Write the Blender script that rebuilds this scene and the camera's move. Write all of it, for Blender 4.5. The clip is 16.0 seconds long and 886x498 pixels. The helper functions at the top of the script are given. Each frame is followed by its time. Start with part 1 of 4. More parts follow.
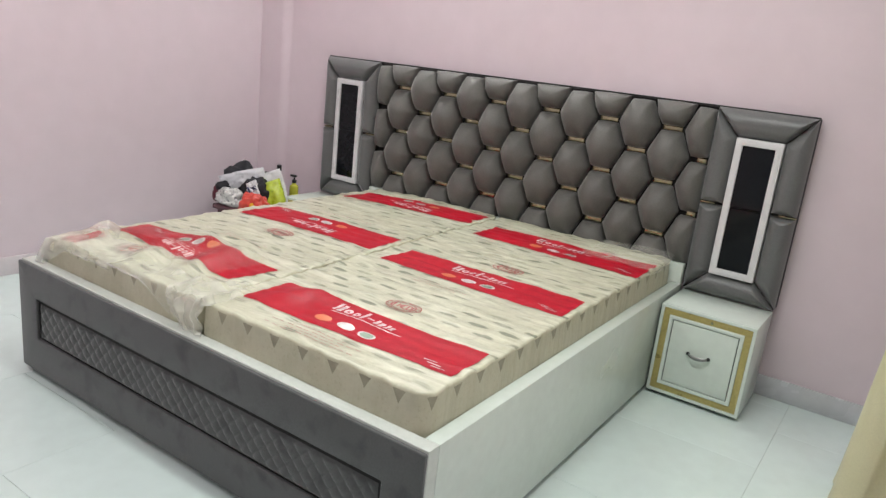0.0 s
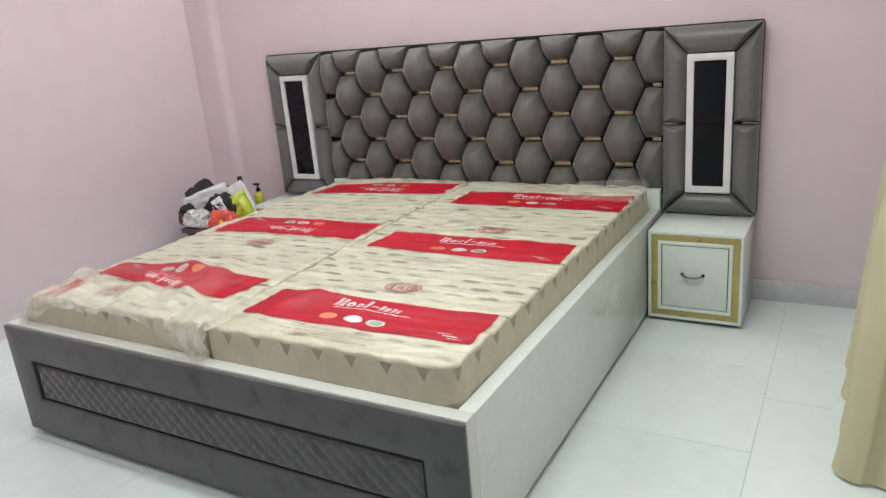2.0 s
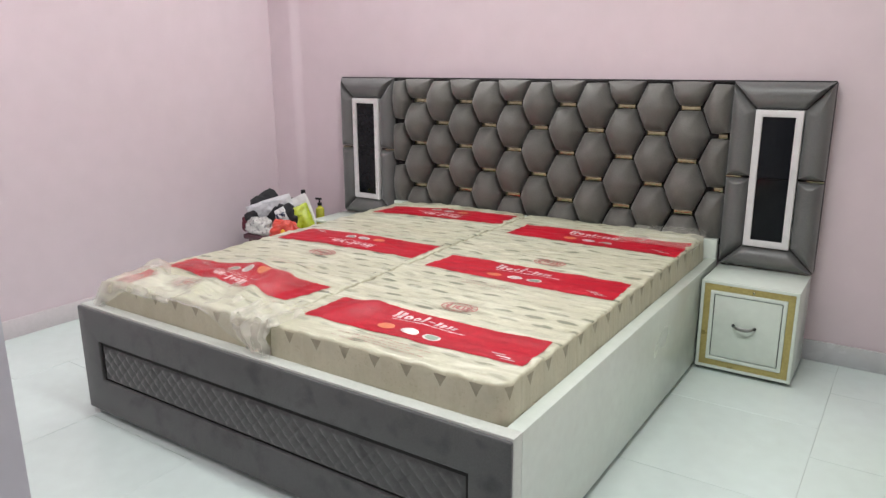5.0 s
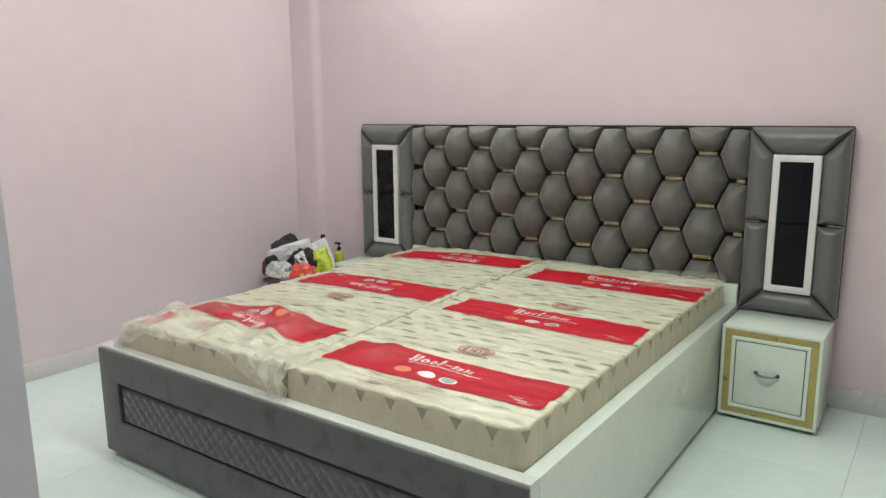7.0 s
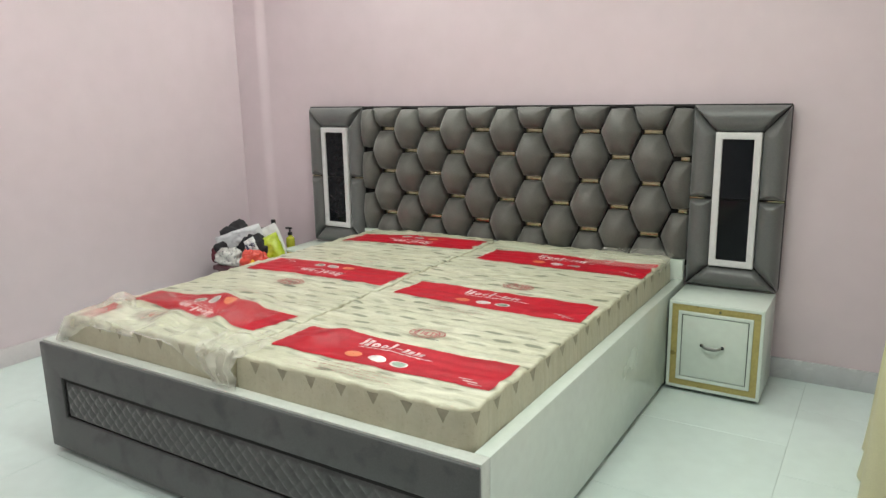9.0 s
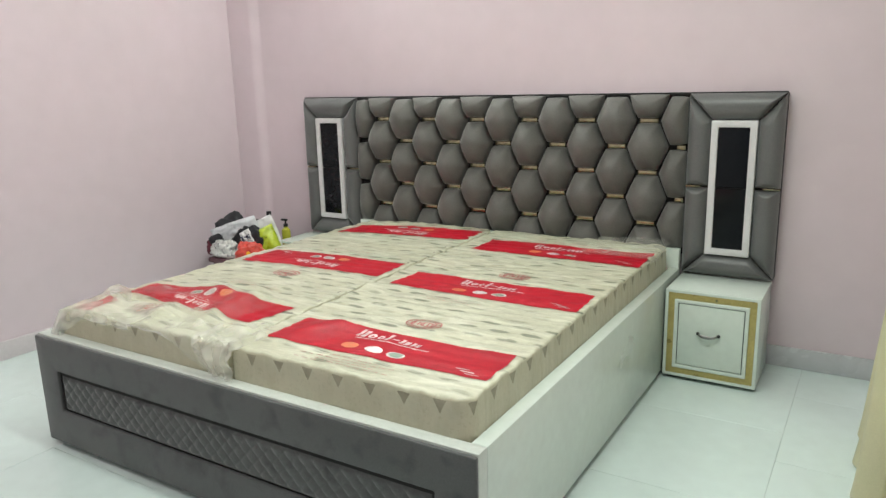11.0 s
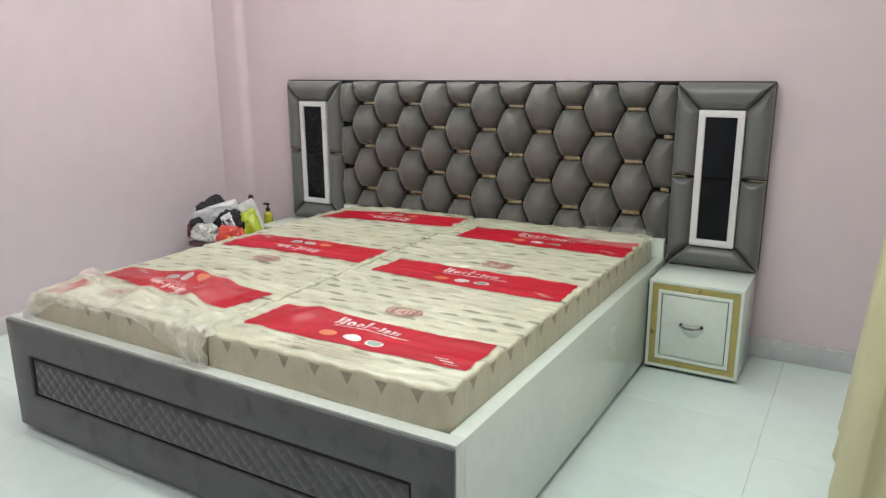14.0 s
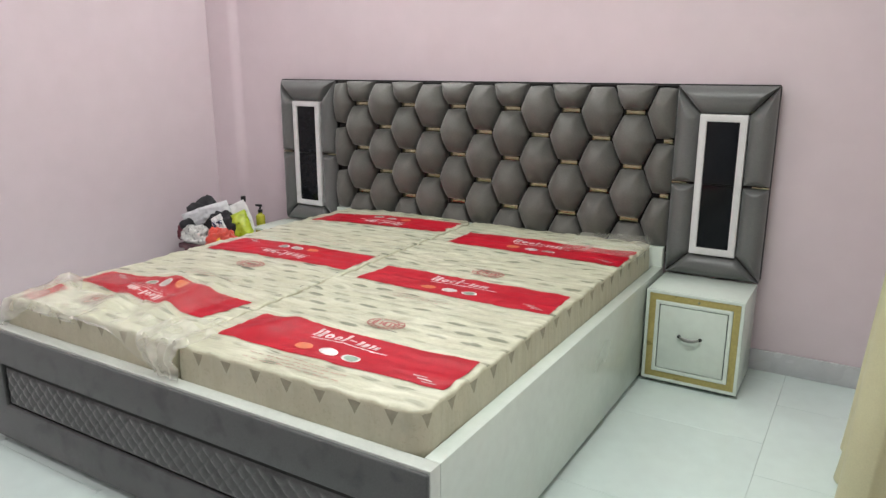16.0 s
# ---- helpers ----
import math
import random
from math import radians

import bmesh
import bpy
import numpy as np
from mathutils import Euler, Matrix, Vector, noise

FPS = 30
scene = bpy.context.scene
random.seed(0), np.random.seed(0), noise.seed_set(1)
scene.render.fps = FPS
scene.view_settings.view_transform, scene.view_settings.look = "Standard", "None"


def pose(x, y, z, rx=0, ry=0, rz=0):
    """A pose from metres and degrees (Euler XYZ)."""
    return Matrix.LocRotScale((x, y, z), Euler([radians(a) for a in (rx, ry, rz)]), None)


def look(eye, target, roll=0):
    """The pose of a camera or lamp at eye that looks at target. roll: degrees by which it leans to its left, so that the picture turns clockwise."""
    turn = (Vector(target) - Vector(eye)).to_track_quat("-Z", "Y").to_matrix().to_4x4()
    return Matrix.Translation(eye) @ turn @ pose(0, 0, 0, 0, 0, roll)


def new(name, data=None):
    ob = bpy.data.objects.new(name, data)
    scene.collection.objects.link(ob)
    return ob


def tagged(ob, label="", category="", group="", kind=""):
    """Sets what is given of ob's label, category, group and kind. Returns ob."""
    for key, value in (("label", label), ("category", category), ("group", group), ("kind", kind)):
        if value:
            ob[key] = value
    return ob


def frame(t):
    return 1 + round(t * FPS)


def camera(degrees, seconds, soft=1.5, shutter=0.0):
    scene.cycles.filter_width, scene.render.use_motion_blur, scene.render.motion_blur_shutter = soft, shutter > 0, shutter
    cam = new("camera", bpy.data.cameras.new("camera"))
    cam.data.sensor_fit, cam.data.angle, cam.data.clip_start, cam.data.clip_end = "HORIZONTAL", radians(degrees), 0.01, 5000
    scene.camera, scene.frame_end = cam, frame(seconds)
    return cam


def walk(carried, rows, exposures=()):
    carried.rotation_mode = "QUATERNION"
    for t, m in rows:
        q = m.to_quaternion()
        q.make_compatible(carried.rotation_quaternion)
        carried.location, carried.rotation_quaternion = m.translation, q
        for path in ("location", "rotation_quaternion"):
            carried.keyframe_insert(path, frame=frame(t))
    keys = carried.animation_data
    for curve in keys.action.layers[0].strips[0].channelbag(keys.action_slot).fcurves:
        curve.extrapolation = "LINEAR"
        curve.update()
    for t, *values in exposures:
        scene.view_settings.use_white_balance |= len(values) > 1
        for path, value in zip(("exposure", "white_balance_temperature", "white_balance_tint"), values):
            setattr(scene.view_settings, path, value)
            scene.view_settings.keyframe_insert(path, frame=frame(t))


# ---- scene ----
cam = camera(63.4, 16.0, soft=1.4)
PATH = [
    (0, (1.756, -3.31, 1.365), (0.704, -1.695, 0.832), 6.3),
    (0.5, (1.754, -3.306, 1.364), (0.71, -1.699, 0.792), 5.5),
    (1, (1.751, -3.308, 1.367), (0.72, -1.699, 0.778), 3.1),
    (1.5, (1.738, -3.305, 1.36), (0.735, -1.679, 0.768), -1.2),
    (2, (1.698, -3.342, 1.356), (0.73, -1.698, 0.757), -5.1),
    (2.5, (1.696, -3.385, 1.356), (0.751, -1.727, 0.758), -6.1),
    (3, (1.698, -3.416, 1.355), (0.759, -1.75, 0.77), -4.9),
    (3.5, (1.692, -3.418, 1.356), (0.756, -1.746, 0.782), -3.1),
    (4, (1.689, -3.41, 1.351), (0.74, -1.743, 0.785), -1.6),
    (4.5, (1.688, -3.431, 1.347), (0.689, -1.787, 0.797), -0.6),
    (5, (1.687, -3.445, 1.341), (0.61, -1.836, 0.839), -0.3),
    (5.2, (1.692, -3.45, 1.344), (0.596, -1.844, 0.874), -0.1),
    (7.3, (1.705, -3.45, 1.332), (0.567, -1.848, 0.957), -0.5),
    (7.5, (1.708, -3.448, 1.342), (0.578, -1.842, 0.964), -0.6),
    (8, (1.709, -3.44, 1.342), (0.616, -1.81, 0.954), -0.6),
    (8.5, (1.708, -3.432, 1.339), (0.656, -1.781, 0.931), -0.8),
    (9, (1.72, -3.431, 1.338), (0.688, -1.772, 0.909), -1.1),
    (11.5, (1.718, -3.421, 1.334), (0.698, -1.762, 0.877), -1.5),
    (12, (1.719, -3.413, 1.332), (0.7, -1.755, 0.87), -1.6),
    (12.5, (1.72, -3.408, 1.335), (0.699, -1.753, 0.867), -1.8),
    (13, (1.724, -3.395, 1.334), (0.708, -1.737, 0.866), -1.5),
    (13.5, (1.719, -3.387, 1.33), (0.716, -1.723, 0.856), -1.0),
    (14, (1.711, -3.382, 1.327), (0.726, -1.712, 0.836), -0.4),
    (14.5, (1.711, -3.381, 1.327), (0.738, -1.707, 0.827), -0.0),
    (15, (1.712, -3.375, 1.329), (0.739, -1.702, 0.826), 0.2),
    (15.5, (1.714, -3.316, 1.332), (0.726, -1.65, 0.832), 0.1),
    (16, (1.72, -3.255, 1.336), (0.718, -1.596, 0.841), -0.0),
]
TINTS = [(0, -0.01, 6500, 10.5), (2.5, 0.0, 6500, 12), (5, 0.04, 6500, 13), (7.5, -0.08, 6650, 1.5), (8.5, -0.03, 6650, 1.5), (12.5, 0.02, 6500, 3), (14, 0.01, 6500, 6), (16, 0.0, 6500, 8.5)]
walk(cam, [(t, look(eye, target, roll)) for t, eye, target, roll in PATH], TINTS)

# ---- world and lamps ----
world = bpy.data.worlds.new("room_world")
world.use_nodes = True
world.node_tree.nodes["Background"].inputs[0].default_value = (0.75, 0.8, 0.9, 1)
world.node_tree.nodes["Background"].inputs[1].default_value = 0.05
scene.world = world
scene.view_settings.exposure = 0.0

JAMB_X, JAMB_Y = 0.693, -3.022
ROOM_L, ROOM_R, ROOM_B, ROOM_F, ROOM_H = -2.035, 2.06, 0.075, -5.2, 3.0


def fill_lamp(x, y, w, d, watts, colour, turn=0):
    data = bpy.data.lights.new("fill_light_glow", "AREA")
    data.shape, data.size, data.size_y, data.energy, data.color = "RECTANGLE", w, d, watts, colour
    ob = new("fill_light_glow", data)
    ob.matrix_world = pose(x, y, ROOM_H - 0.075, 0, 0, turn)
    return ob


# Added fill lights under the ceiling, out of view, placed to balance brightness.
FILL_LAMPS = ((1.05, -1.85, 1.2, 0.2, 46), (-1.3, -2.6, 1.2, 0.2, 18), (1.4, -3.9, 1.0, 0.2, 6))
TUBE_X, TUBE_Y, TUBE_Z, TUBE_GLOW = -0.6, ROOM_B - 0.095, 2.6, 152.0
for lx, ly, lw, ld, watts in FILL_LAMPS:
    fill_lamp(lx, ly, lw, ld, watts, (0.965, 1.0, 0.965))


# ---- materials ----
def material(name, colour, rough=0.6, metal=0.0, vary=0.1, big=2.0, fine=60.0, bump=0.1, bump_scale=120.0,
             coat=0.0, sheen=0.0, dirt_shade=None, dirt_shade_amount=0.0, spec=0.5, rough_vary=0.08, island=0.0):
    m = bpy.data.materials.new(name)
    m.use_nodes = True
    nt = m.node_tree
    p = nt.nodes["Principled BSDF"]
    p.inputs["Roughness"].default_value = rough
    p.inputs["Metallic"].default_value = metal
    p.inputs["Specular IOR Level"].default_value = spec
    p.inputs["Coat Weight"].default_value = coat
    p.inputs["Coat Roughness"].default_value = 0.24
    p.inputs["Sheen Weight"].default_value = sheen
    p.inputs["Sheen Roughness"].default_value = 0.4
    tc = nt.nodes.new("ShaderNodeTexCoord")

    def noise_node(scale, detail=3.0):
        n = nt.nodes.new("ShaderNodeTexNoise")
        n.inputs["Scale"].default_value = scale
        n.inputs["Detail"].default_value = detail
        nt.links.new(tc.outputs["Object"], n.inputs["Vector"])
        return n

    n1, n2 = noise_node(big), noise_node(fine)
    add = nt.nodes.new("ShaderNodeMath")
    add.operation = "ADD"
    nt.links.new(n1.outputs["Fac"], add.inputs[0])
    nt.links.new(n2.outputs["Fac"], add.inputs[1])
    rng = nt.nodes.new("ShaderNodeMapRange")
    rng.inputs["From Min"].default_value, rng.inputs["From Max"].default_value = 0.6, 1.4
    rng.inputs["To Min"].default_value, rng.inputs["To Max"].default_value = 1 - vary, 1 + vary
    nt.links.new(add.outputs[0], rng.inputs["Value"])
    mul = nt.nodes.new("ShaderNodeMix")
    mul.data_type, mul.blend_type = "RGBA", "MULTIPLY"
    mul.inputs["Factor"].default_value = 1.0
    mul.inputs["A"].default_value = (*colour, 1)
    nt.links.new(rng.outputs["Result"], mul.inputs["B"])
    out = mul.outputs["Result"]
    if dirt_shade:
        n3 = noise_node(big * 2.3, 5.0)
        r3 = nt.nodes.new("ShaderNodeMapRange")
        r3.inputs["From Min"].default_value, r3.inputs["From Max"].default_value = 0.52, 0.72
        r3.inputs["To Max"].default_value = dirt_shade_amount
        nt.links.new(n3.outputs["Fac"], r3.inputs["Value"])
        mx = nt.nodes.new("ShaderNodeMix")
        mx.data_type = "RGBA"
        mx.inputs["B"].default_value = (*dirt_shade, 1)
        nt.links.new(r3.outputs["Result"], mx.inputs["Factor"])
        nt.links.new(out, mx.inputs["A"])
        out = mx.outputs["Result"]
    nt.links.new(out, p.inputs["Base Color"])
    rr = nt.nodes.new("ShaderNodeMapRange")
    rr.inputs["From Min"].default_value, rr.inputs["From Max"].default_value = 0.3, 0.7
    rr.inputs["To Min"].default_value = max(0.02, rough - rough_vary)
    rr.inputs["To Max"].default_value = min(1, rough + rough_vary)
    nt.links.new(n1.outputs["Fac"], rr.inputs["Value"])
    nt.links.new(rr.outputs["Result"], p.inputs["Roughness"])
    if bump:
        nb = noise_node(bump_scale)
        b = nt.nodes.new("ShaderNodeBump")
        b.inputs["Strength"].default_value, b.inputs["Distance"].default_value = bump, 0.004
        nt.links.new(nb.outputs["Fac"], b.inputs["Height"])
        nt.links.new(b.outputs["Normal"], p.inputs["Normal"])
    return m


M_WALL = material("pink_wall_paint", (0.64, 0.545, 0.582), 0.62, vary=0.035, big=1.1, fine=9, bump=0.12, bump_scale=35,
                  dirt_shade=(0.61, 0.525, 0.545), dirt_shade_amount=0.25)
M_JAMB = material("grey_wall_paint", (0.5, 0.51, 0.55), 0.6, vary=0.05, big=1.5, fine=20, bump=0.1, bump_scale=40)
M_CEIL = material("white_ceiling_paint", (0.8, 0.8, 0.78), 0.8, vary=0.03, bump=0.08, bump_scale=40)
M_SKIRT = material("grey_white_skirting_tile", (0.52, 0.53, 0.55), 0.28, vary=0.07, big=3, fine=25, bump=0.03)
M_TILE = material("white_floor_tile", (0.615, 0.715, 0.69), 0.15, vary=0.05, big=1.6, fine=14, bump=0.015, bump_scale=25,
                  dirt_shade=(0.585, 0.675, 0.66), dirt_shade_amount=0.35, rough_vary=0.06)
M_GROUT = material("grey_grout", (0.53, 0.6, 0.58), 0.9, vary=0.2, bump=0.2)
M_VELVET = material("grey_velvet", (0.087, 0.09, 0.09), 0.6, vary=0.22, big=5, fine=240, bump=0.18, bump_scale=500,
                    sheen=0.35, spec=0.35, dirt_shade=(0.042, 0.043, 0.045), dirt_shade_amount=0.8)
M_LEATHER = material("grey_brown_leatherette", (0.112, 0.109, 0.101), 0.55, vary=0.15, big=6, fine=140, bump=0.14, bump_scale=350,
                     sheen=0.3, spec=0.35)
M_GREYPAD = material("grey_leatherette_border", (0.12, 0.123, 0.122), 0.38, vary=0.13, big=5, fine=140, bump=0.14, bump_scale=300,
                     sheen=0.3, spec=0.45)
M_DARK = material("dark_backing_cloth", (0.012, 0.012, 0.012), 0.8, vary=0.2)
M_GOLD = material("gold_strip", (0.36, 0.34, 0.215), 0.15, metal=1.0, vary=0.12, big=30, bump=0.03)
M_GOLDBAND = material("olive_gold_laminate", (0.42, 0.35, 0.13), 0.33, metal=0.35, vary=0.18, big=14, fine=80, bump=0.03)
M_WHITE = material("white_gloss_laminate", (0.61, 0.68, 0.625), 0.2, vary=0.05, big=2.5, fine=30, bump=0.02,
                   dirt_shade=(0.6, 0.6, 0.55), dirt_shade_amount=0.25)
M_FRAME = material("white_plastic_frame", (0.62, 0.62, 0.625), 0.3, vary=0.04, big=8, bump=0.02)
M_BLACKGLASS = material("black_glass", (0.006, 0.007, 0.009), 0.06, vary=0.2, bump=0.0, spec=0.22, rough_vary=0.02)
M_CHROME = material("brushed_steel", (0.3, 0.3, 0.29), 0.42, metal=1.0, vary=0.08, bump=0.05)
M_RAIL = material("pale_grey_edge_laminate", (0.55, 0.585, 0.545), 0.4, vary=0.08, big=6, bump=0.03)
M_SKIRT_PINK = material("pinkish_skirting_paint", (0.62, 0.57, 0.585), 0.45, vary=0.06, big=3, bump=0.05)
M_GROOVE = material("dark_groove", (0.03, 0.03, 0.035), 0.7, vary=0.2)
M_RED = material("red_printed_film", (0.375, 0.005, 0.018), 0.5, vary=0.2, big=5, fine=30, bump=0.2, bump_scale=24, coat=0.04, spec=0.16)
M_RED.node_tree.nodes["Principled BSDF"].inputs["Coat Roughness"].default_value = 0.14
M_INKWHITE = material("white_ink", (0.62, 0.58, 0.56), 0.3, vary=0.08, big=40, bump=0.1, bump_scale=40, coat=0.4)
M_INKTEXT = material("faint_white_ink", (0.68, 0.52, 0.52), 0.3, vary=0.15, big=40, bump=0.1, bump_scale=40, coat=0.4)
M_INKFAINT = material("faint_red_ink", (0.4, 0.25, 0.2), 0.35, vary=0.25, big=30, bump=0.1, coat=0.3)
M_INKRED = material("red_ink", (0.38, 0.11, 0.1), 0.35, vary=0.2, big=40, bump=0.1, coat=0.3)
M_INKORANGE = material("orange_ink", (0.6, 0.17, 0.06), 0.35, vary=0.15, big=40, bump=0.1, coat=0.4)
M_INKGREEN = material("green_ink", (0.2, 0.3, 0.22), 0.35, vary=0.15, big=60, bump=0.1, coat=0.4)
M_INKDARK = material("dark_grey_ink", (0.12, 0.12, 0.11), 0.4, vary=0.2, big=60, bump=0.1)
M_INKGREY = material("grey_ink", (0.4, 0.4, 0.36), 0.35, vary=0.15, big=60, bump=0.1, coat=0.4)
M_CURTAIN = material("beige_curtain_cloth", (0.86, 0.825, 0.57), 0.8, vary=0.07, big=4, fine=260, bump=0.12, bump_scale=420,
                     sheen=0.3, dirt_shade=(0.8, 0.72, 0.44), dirt_shade_amount=0.3)
M_BLACKCLOTH = material("black_cloth", (0.012, 0.012, 0.016), 0.75, vary=0.3, big=20, bump=0.4, bump_scale=60)
# Dark second tone puts the bag's grey shading into its colour.
M_WHITEBAG = material("white_plastic_bag", (0.6, 0.61, 0.64), 0.4, vary=0.12, big=9, fine=50, bump=0.3, bump_scale=20, coat=0.3,
                      dirt_shade=(0.16, 0.165, 0.2), dirt_shade_amount=0.5)
M_GREYBAG = material("grey_white_polythene", (0.56, 0.56, 0.54), 0.3, vary=0.25, big=18, fine=60, bump=0.25, bump_scale=30, coat=0.4,
                     dirt_shade=(0.05, 0.05, 0.06), dirt_shade_amount=0.95)
M_PINKCLOTH = material("maroon_pink_cloth", (0.12, 0.02, 0.035), 0.8, vary=0.3, big=18, bump=0.4, bump_scale=80)
M_MAROON = material("maroon_plastic", (0.085, 0.03, 0.04), 0.45, vary=0.2, big=8, bump=0.1)
M_LIME = material("lime_green_packet", (0.42, 0.52, 0.03), 0.34, vary=0.25, big=16, fine=60, bump=0.2, bump_scale=45, coat=0.5)
M_ORANGE = material("orange_red_packet", (0.6, 0.05, 0.03), 0.42, vary=0.25, big=18, fine=50, bump=0.2, bump_scale=45, coat=0.4)
M_YELLOWPACK = material("yellow_packet", (0.8, 0.42, 0.02), 0.3, vary=0.2, big=20, bump=0.4, bump_scale=45, coat=0.4)
M_BLUEINK = material("dark_blue_ink", (0.02, 0.025, 0.09), 0.4, vary=0.2, big=40, bump=0.05)
M_DARKGREEN = material("dark_green_ink", (0.22, 0.3, 0.03), 0.4, vary=0.2, big=40, bump=0.05)
M_LIQUID = material("yellow_green_bottle_plastic", (0.5, 0.5, 0.05), 0.22, vary=0.1, big=20, bump=0.02, coat=0.4)
M_BLACKPLASTIC = material("black_plastic", (0.012, 0.012, 0.013), 0.35, vary=0.2, big=30, bump=0.02)


def mattress_material():
    """Cream quilted cloth under clear film: rows of grey-green dashes on top, brown triangles along the side's upper edge."""
    # The second olive tone paints shadows between the wrinkles into the cloth colour.
    m = material("cream_mattress_cloth", (0.465, 0.468, 0.348), 0.5, vary=0.1, big=9, fine=70, bump=0.7, bump_scale=26, coat=0.38,
                 dirt_shade=(0.37, 0.355, 0.25), dirt_shade_amount=0.55)
    nt = m.node_tree
    p = nt.nodes["Principled BSDF"]
    p.inputs["Coat Roughness"].default_value = 0.15
    base = p.inputs["Base Color"].links[0].from_socket
    geo = nt.nodes.new("ShaderNodeNewGeometry")
    sep, nrm = nt.nodes.new("ShaderNodeSeparateXYZ"), nt.nodes.new("ShaderNodeSeparateXYZ")
    nt.links.new(geo.outputs["Position"], sep.inputs[0])
    nt.links.new(geo.outputs["Normal"], nrm.inputs[0])

    def link(a, socket):
        if isinstance(a, (int, float)):
            socket.default_value = a
        else:
            nt.links.new(a, socket)

    def op(kind, a, b=0.0, c=0.0):
        n = nt.nodes.new("ShaderNodeMath")
        n.operation = kind
        for value, socket in zip((a, b, c), n.inputs):
            link(value, socket)
        return n.outputs[0]

    def blend(colour, fac, under):
        n = nt.nodes.new("ShaderNodeMix")
        n.data_type = "RGBA"
        link(fac, n.inputs["Factor"])
        nt.links.new(under, n.inputs["A"])
        n.inputs["B"].default_value = (*colour, 1)
        return n.outputs["Result"]

    wob = nt.nodes.new("ShaderNodeTexNoise")
    wob.inputs["Scale"].default_value = 5.0
    nt.links.new(geo.outputs["Position"], wob.inputs["Vector"])
    w = op("MULTIPLY", op("SUBTRACT", wob.outputs["Fac"], 0.5), 0.05)
    x, y, z = sep.outputs[0], op("ADD", sep.outputs[1], w), sep.outputs[2]
    row = op("FLOOR", op("DIVIDE", y, 0.058))
    xs = op("ADD", x, op("MULTIPLY", row, 0.057))
    cell = nt.nodes.new("ShaderNodeCombineXYZ")
    nt.links.new(op("FLOOR", op("DIVIDE", xs, 0.115)), cell.inputs[0])
    nt.links.new(row, cell.inputs[1])
    rnd = nt.nodes.new("ShaderNodeTexWhiteNoise")
    nt.links.new(cell.outputs[0], rnd.inputs["Vector"])
    u = op("ADD", op("SUBTRACT", op("FRACT", op("DIVIDE", xs, 0.115)), 0.5), op("MULTIPLY", op("SUBTRACT", rnd.outputs["Value"], 0.5), 0.3))
    v = op("SUBTRACT", op("FRACT", op("DIVIDE", y, 0.058)), 0.5)
    leaf = op("ADD", op("POWER", op("MULTIPLY", u, 2.9), 2.0), op("POWER", op("MULTIPLY", v, 5.0), 2.0))
    soft = nt.nodes.new("ShaderNodeMapRange")
    soft.inputs["From Min"].default_value, soft.inputs["From Max"].default_value = 1.15, 0.35
    soft.inputs["To Max"].default_value = 0.85
    nt.links.new(leaf, soft.inputs["Value"])
    worn = nt.nodes.new("ShaderNodeTexNoise")
    worn.inputs["Scale"].default_value = 22.0
    nt.links.new(geo.outputs["Position"], worn.inputs["Vector"])
    fade = op("MULTIPLY", op("MAXIMUM", op("SUBTRACT", op("MULTIPLY", rnd.outputs["Value"], 1.7), 0.15), 0.0), op("MULTIPLY", worn.outputs["Fac"], 1.7))
    fac = op("MINIMUM", op("MULTIPLY", op("MULTIPLY", soft.outputs["Result"], fade), op("GREATER_THAN", nrm.outputs[2], 0.6)), 0.85)
    out = blend((0.13, 0.142, 0.095), fac, base)
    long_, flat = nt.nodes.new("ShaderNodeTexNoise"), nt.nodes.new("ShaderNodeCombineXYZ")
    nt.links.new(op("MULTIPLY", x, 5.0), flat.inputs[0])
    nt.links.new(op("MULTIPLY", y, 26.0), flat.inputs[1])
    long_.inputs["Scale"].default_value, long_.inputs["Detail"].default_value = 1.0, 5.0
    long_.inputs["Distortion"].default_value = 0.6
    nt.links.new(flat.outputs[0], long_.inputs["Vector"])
    # Pale streaks paint the film's wrinkle highlights and cloudiness into the colour.
    milky_glint = op("MINIMUM", op("MULTIPLY", op("MAXIMUM", op("SUBTRACT", long_.outputs["Fac"], 0.5), 0.0), 5.0), 0.75)
    out = blend((0.6, 0.605, 0.485), op("MULTIPLY", milky_glint, op("GREATER_THAN", nrm.outputs[2], 0.6)), out)
    crease = nt.nodes.new("ShaderNodeBump")
    crease.inputs["Strength"].default_value, crease.inputs["Distance"].default_value = 0.8, 0.02
    nt.links.new(long_.outputs["Fac"], crease.inputs["Height"])
    nt.links.new(crease.outputs["Normal"], p.inputs["Coat Normal"])
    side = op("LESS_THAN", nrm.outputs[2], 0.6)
    s = op("ADD", sep.outputs[0], sep.outputs[1])
    t = op("ABSOLUTE", op("SUBTRACT", op("FRACT", op("DIVIDE", s, 0.112)), 0.5))
    ragged = op("MULTIPLY", op("SUBTRACT", worn.outputs["Fac"], 0.5), 0.012)
    depth = op("DIVIDE", op("SUBTRACT", 0.541, op("ADD", z, ragged)), 0.036)
    tri = op("MULTIPLY", op("LESS_THAN", t, op("MULTIPLY", op("SUBTRACT", 1.0, depth), 0.185)), op("GREATER_THAN", depth, 0.0))
    mottle = nt.nodes.new("ShaderNodeTexNoise")
    mottle.inputs["Scale"].default_value = 14.0
    nt.links.new(geo.outputs["Position"], mottle.inputs["Vector"])
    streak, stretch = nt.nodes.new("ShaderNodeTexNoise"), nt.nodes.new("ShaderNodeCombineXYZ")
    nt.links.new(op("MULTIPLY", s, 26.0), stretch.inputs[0])
